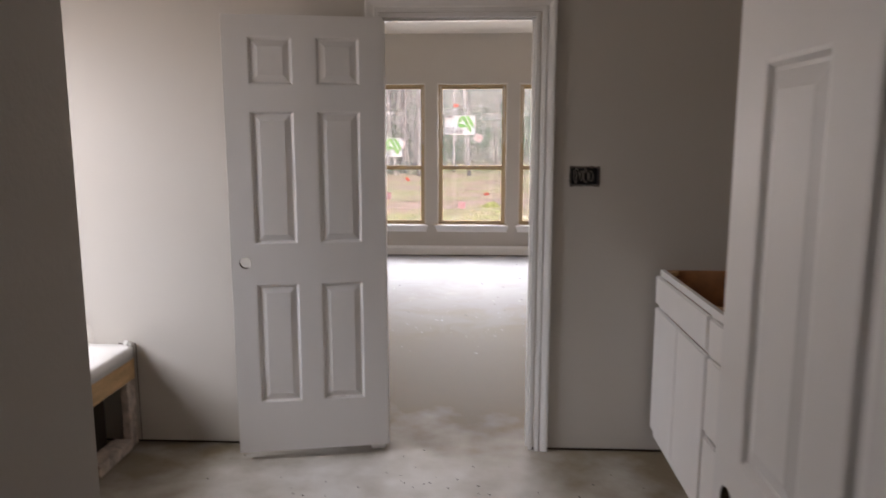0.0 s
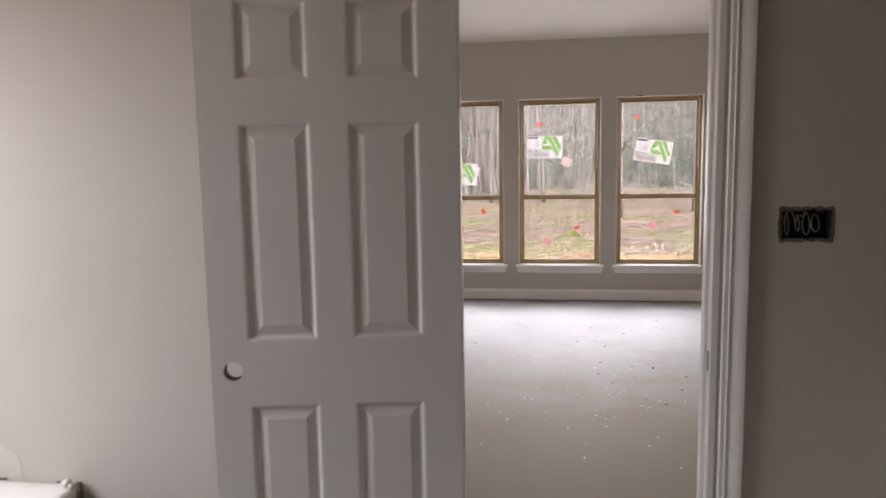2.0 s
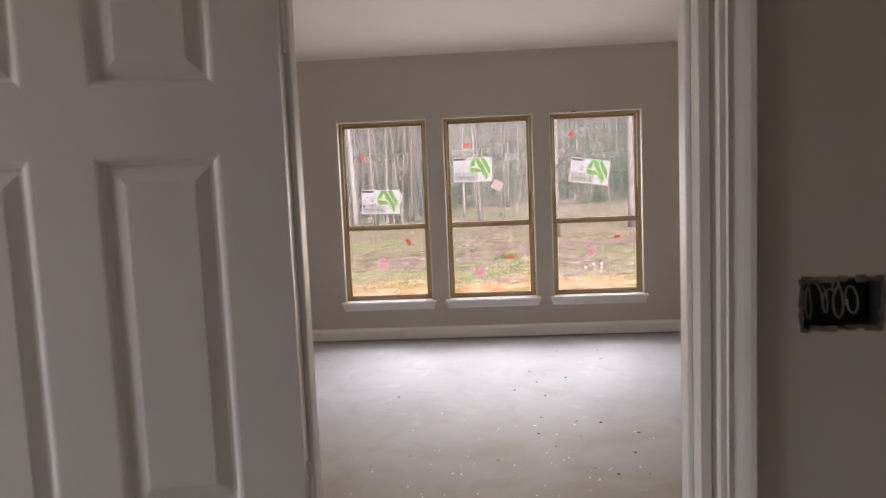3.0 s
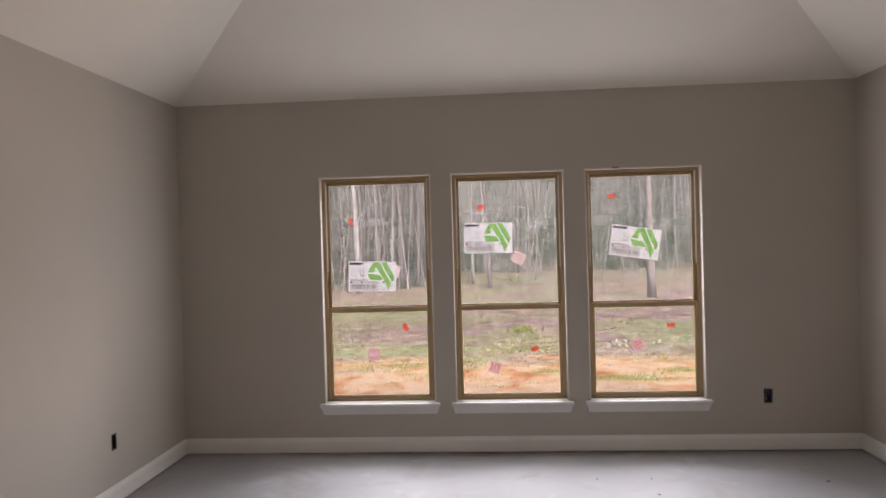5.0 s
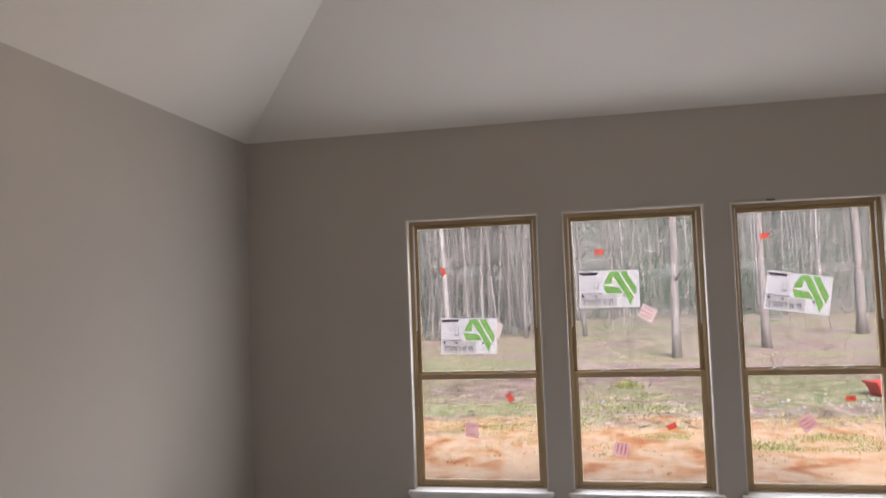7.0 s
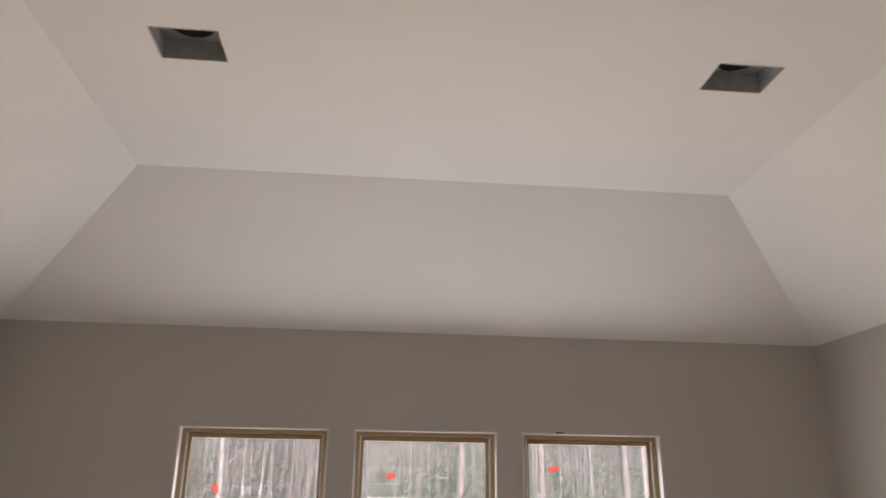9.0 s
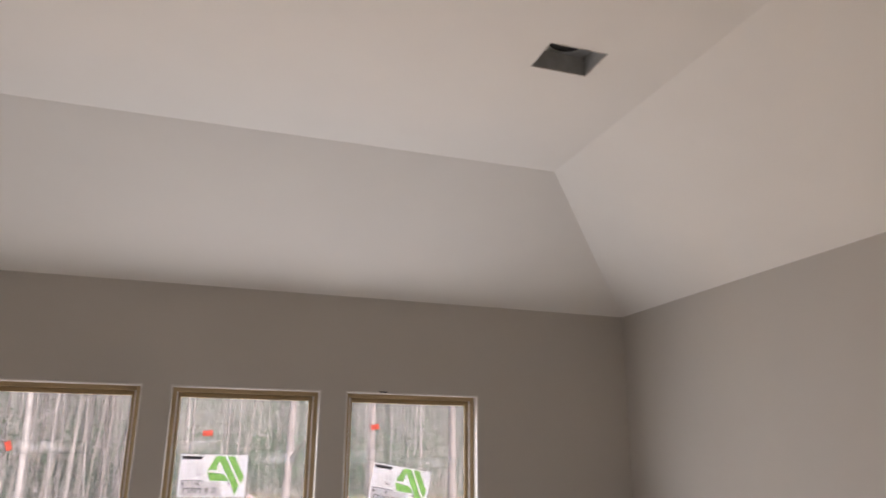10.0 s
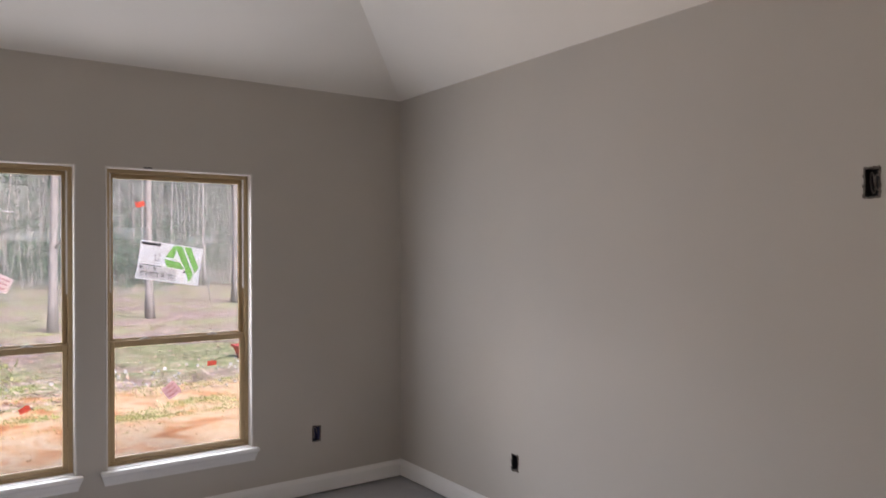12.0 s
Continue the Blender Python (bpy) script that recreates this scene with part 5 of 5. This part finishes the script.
undergrowth("evergreen_shrubs", 330, (-24, 30, 36, 70), 2.2, M_SHRUB, "dim evergreen shrubs under the trees", 33, 0.05, 190)
undergrowth("low_shrubs", 130, (-16, 16.0, 34, 54), 0.7, M_SHRUB, "low grey-green shrubs at the wood's edge", 34, 0.035, 240)
undergrowth("young_pines", 190, (-26, 34, 40, 74), 5.0, M_PINEGREEN, "green pine boughs deep in the woods", 35, 0.09, 330)
undergrowth("edge_shrubs", 190, (-16, 18, 32.0, 52.0), 0.5, M_SHRUB, "grey-green low shrubs where the yard meets the woods", 37, 0.028, 200)
undergrowth("edge_brush", 230, (-16, 18, 31.5, 54.0), 0.6, M_TWIG, "dry brown twigs where the yard meets the woods", 38, 0.026, 170)
undergrowth("brown_brush", 230, (-18, 26, 34, 66), 1.1, M_TWIG, "dry brown brush under the trees", 36, 0.04, 180)


def blades(name, count, spots, height, material, label, seed):
    r = random.Random(seed)
    bm = bmesh.new()
    for _ in range(count):
        cx, cy, sx, sy = r.choice(spots)
        x, y = r.gauss(cx, sx), r.gauss(cy, sy)
        if y < 13.2:
            continue
        h = height * r.uniform(0.4, 1.3)
        a = r.uniform(0, 3.14)
        w = 0.008 + 0.01 * r.random()
        dx, dy = math.cos(a) * w, math.sin(a) * w
        bx, by = r.uniform(-0.5, 0.5) * h, r.uniform(-0.5, 0.5) * h
        z = GROUND - 0.02 + 0.045 * noise.noise(Vector((x * 0.7, y * 0.7, 0)))
        bm.faces.new([bm.verts.new(q) for q in ((x - dx, y - dy, z), (x + dx, y + dy, z), (x + bx, y + by, z + h))])
    tagged(obj(name, bm, material), label, "grass", kind="stuff")


blades("grass", 24000, [(-2.6, 18.0, 1.3, 1.1), (-0.4, 16.8, 1.0, 0.7), (-3.8, 20.5, 1.5, 1.2), (1.0, 24.5, 2.2, 0.7), (0.2, 17.8, 0.8, 0.6), (3.0, 16.2, 0.8, 0.35), (5.5, 34, 4, 1.6), (0.5, 31, 3, 1.2), (3.0, 40, 5, 1.5), (-1.5, 15.6, 0.9, 0.3), (3.4, 25, 1.5, 0.7)], 0.045, M_GRASS, "patches of short green grass", 41)
blades("weed_tuft", 260, [(0.51, 19.6, 0.11, 0.08)], 0.17, M_GRASS, "one taller green weed tuft in the yard", 42)
blades("sand_grass", 4200, [(2.3, 14.5, 0.42, 0.22), (2.85, 14.8, 0.3, 0.16), (1.7, 14.3, 0.25, 0.12), (0.75, 14.9, 0.25, 0.14), (-1.1, 14.7, 0.3, 0.12), (2.1, 14.2, 0.6, 0.10)], 0.04, M_GRASS, "strips of green grass on the bare sand", 48)
r = random.Random(45)
blades("soil_tufts", 5000, [(r.uniform(-5, 6.5), r.uniform(13.3, 16.4), r.uniform(0.06, 0.35), r.uniform(0.04, 0.14)) for _ in range(70)], 0.035, M_GRASS, "small green tufts scattered over the bare soil", 46)
r = random.Random(47)
bm = bmesh.new()
for _ in range(1600):
    x, y = r.uniform(-5, 7), r.uniform(10.2, 17.0)
    s = 0.006 + 0.03 * r.random() ** 3
    z = GROUND + 0.045 * noise.noise(Vector((x * 0.7, y * 0.7, 0))) + 0.02 * noise.noise(Vector((x * 2.3, y * 2.3, 4)))
    ringv = [bm.verts.new((x + s * math.cos(1.2566 * k) * r.uniform(0.7, 1.2), y + s * math.sin(1.2566 * k) * r.uniform(0.7, 1.2), z - 0.01)) for k in range(5)]
    tip = bm.verts.new((x, y, z + s * r.uniform(0.5, 1.0)))
    for k in range(5):
        bm.faces.new((ringv[k], ringv[(k + 1) % 5], tip))
tagged(obj("soil_clods", bm, M_GROUND), "clods of orange clay on the bare soil", "soil", kind="stuff")
r = random.Random(43)
bm = bmesh.new()
for _ in range(24000):
    x, y = r.uniform(-9, 14), 15.5 + abs(r.gauss(0, 12))
    s = r.uniform(0.02, 0.055)
    a = r.uniform(0, 6.28)
    z = GROUND + 0.012 + 0.045 * noise.noise(Vector((x * 0.7, y * 0.7, 0))) + 0.02 * noise.noise(Vector((x * 2.3, y * 2.3, 4)))
    u, w = Vector((math.cos(a), math.sin(a), r.uniform(-0.3, 0.3))) * s, Vector((-math.sin(a), math.cos(a), r.uniform(-0.4, 0.4))) * s * 0.5
    p = Vector((x, y, z))
    bm.faces.new([bm.verts.new(q) for q in (p - u, p + w, p + u, p - w)])
tagged(obj("leaf_litter", bm, M_LITTER), "brown fallen leaves and pine straw", "leaves", kind="stuff")
r = random.Random(44)
bm = bmesh.new()
for _ in range(90):
    x, y = r.gauss(3.4, 1.6), r.gauss(16.9, 0.8)
    s = 0.008 + 0.026 * r.random() ** 2
    add_box(bm, (x - s, y - s * 0.6, GROUND - 0.02), (x + s, y + s * 0.6, GROUND + 0.022 + s * 0.4))
tagged(obj("building_rubble", bm, M_RUBBLE), "pale scraps of building rubble on the soil", "rubble", kind="stuff")

# porch column
c = tagged(empty("porch_column", pose(2.24 + 0.10, 11.5, GROUND)), "white painted square porch column outside the window", "column")
part("shaft", box((-0.10, -0.10, 0.0), (0.10, 0.10, 3.3), 0.006), M_COLUMN, c)
part("base_block", box((-0.125, -0.125, 0.0), (0.125, 0.125, 0.18), 0.01), M_COLUMN, c)

# red cart body left in the yard
b = tagged(empty("red_bin", pose(4.80, 18.4, GROUND, 0, 0, 12)), "red plastic bin lying in the yard near the rubble", "bin")
bm = bmesh.new()
rows = []
for sx, sy, z in ((0.20, 0.15, 0.0), (0.28, 0.20, 0.21), (0.31, 0.23, 0.21), (0.31, 0.23, 0.25), (0.27, 0.19, 0.25), (0.19, 0.14, 0.03)):
    rows.append([bm.verts.new((px * sx, py * sy, z)) for px, py in ((-1, -1), (1, -1), (1, 1), (-1, 1))])
for r0, r1 in zip(rows, rows[1:]):
    for k in range(4):
        bm.faces.new((r0[k], r0[(k + 1) % 4], r1[(k + 1) % 4], r1[k]))
bm.faces.new(rows[0])
bm.faces.new(rows[-1])
part("tub", bm, M_RED, b)
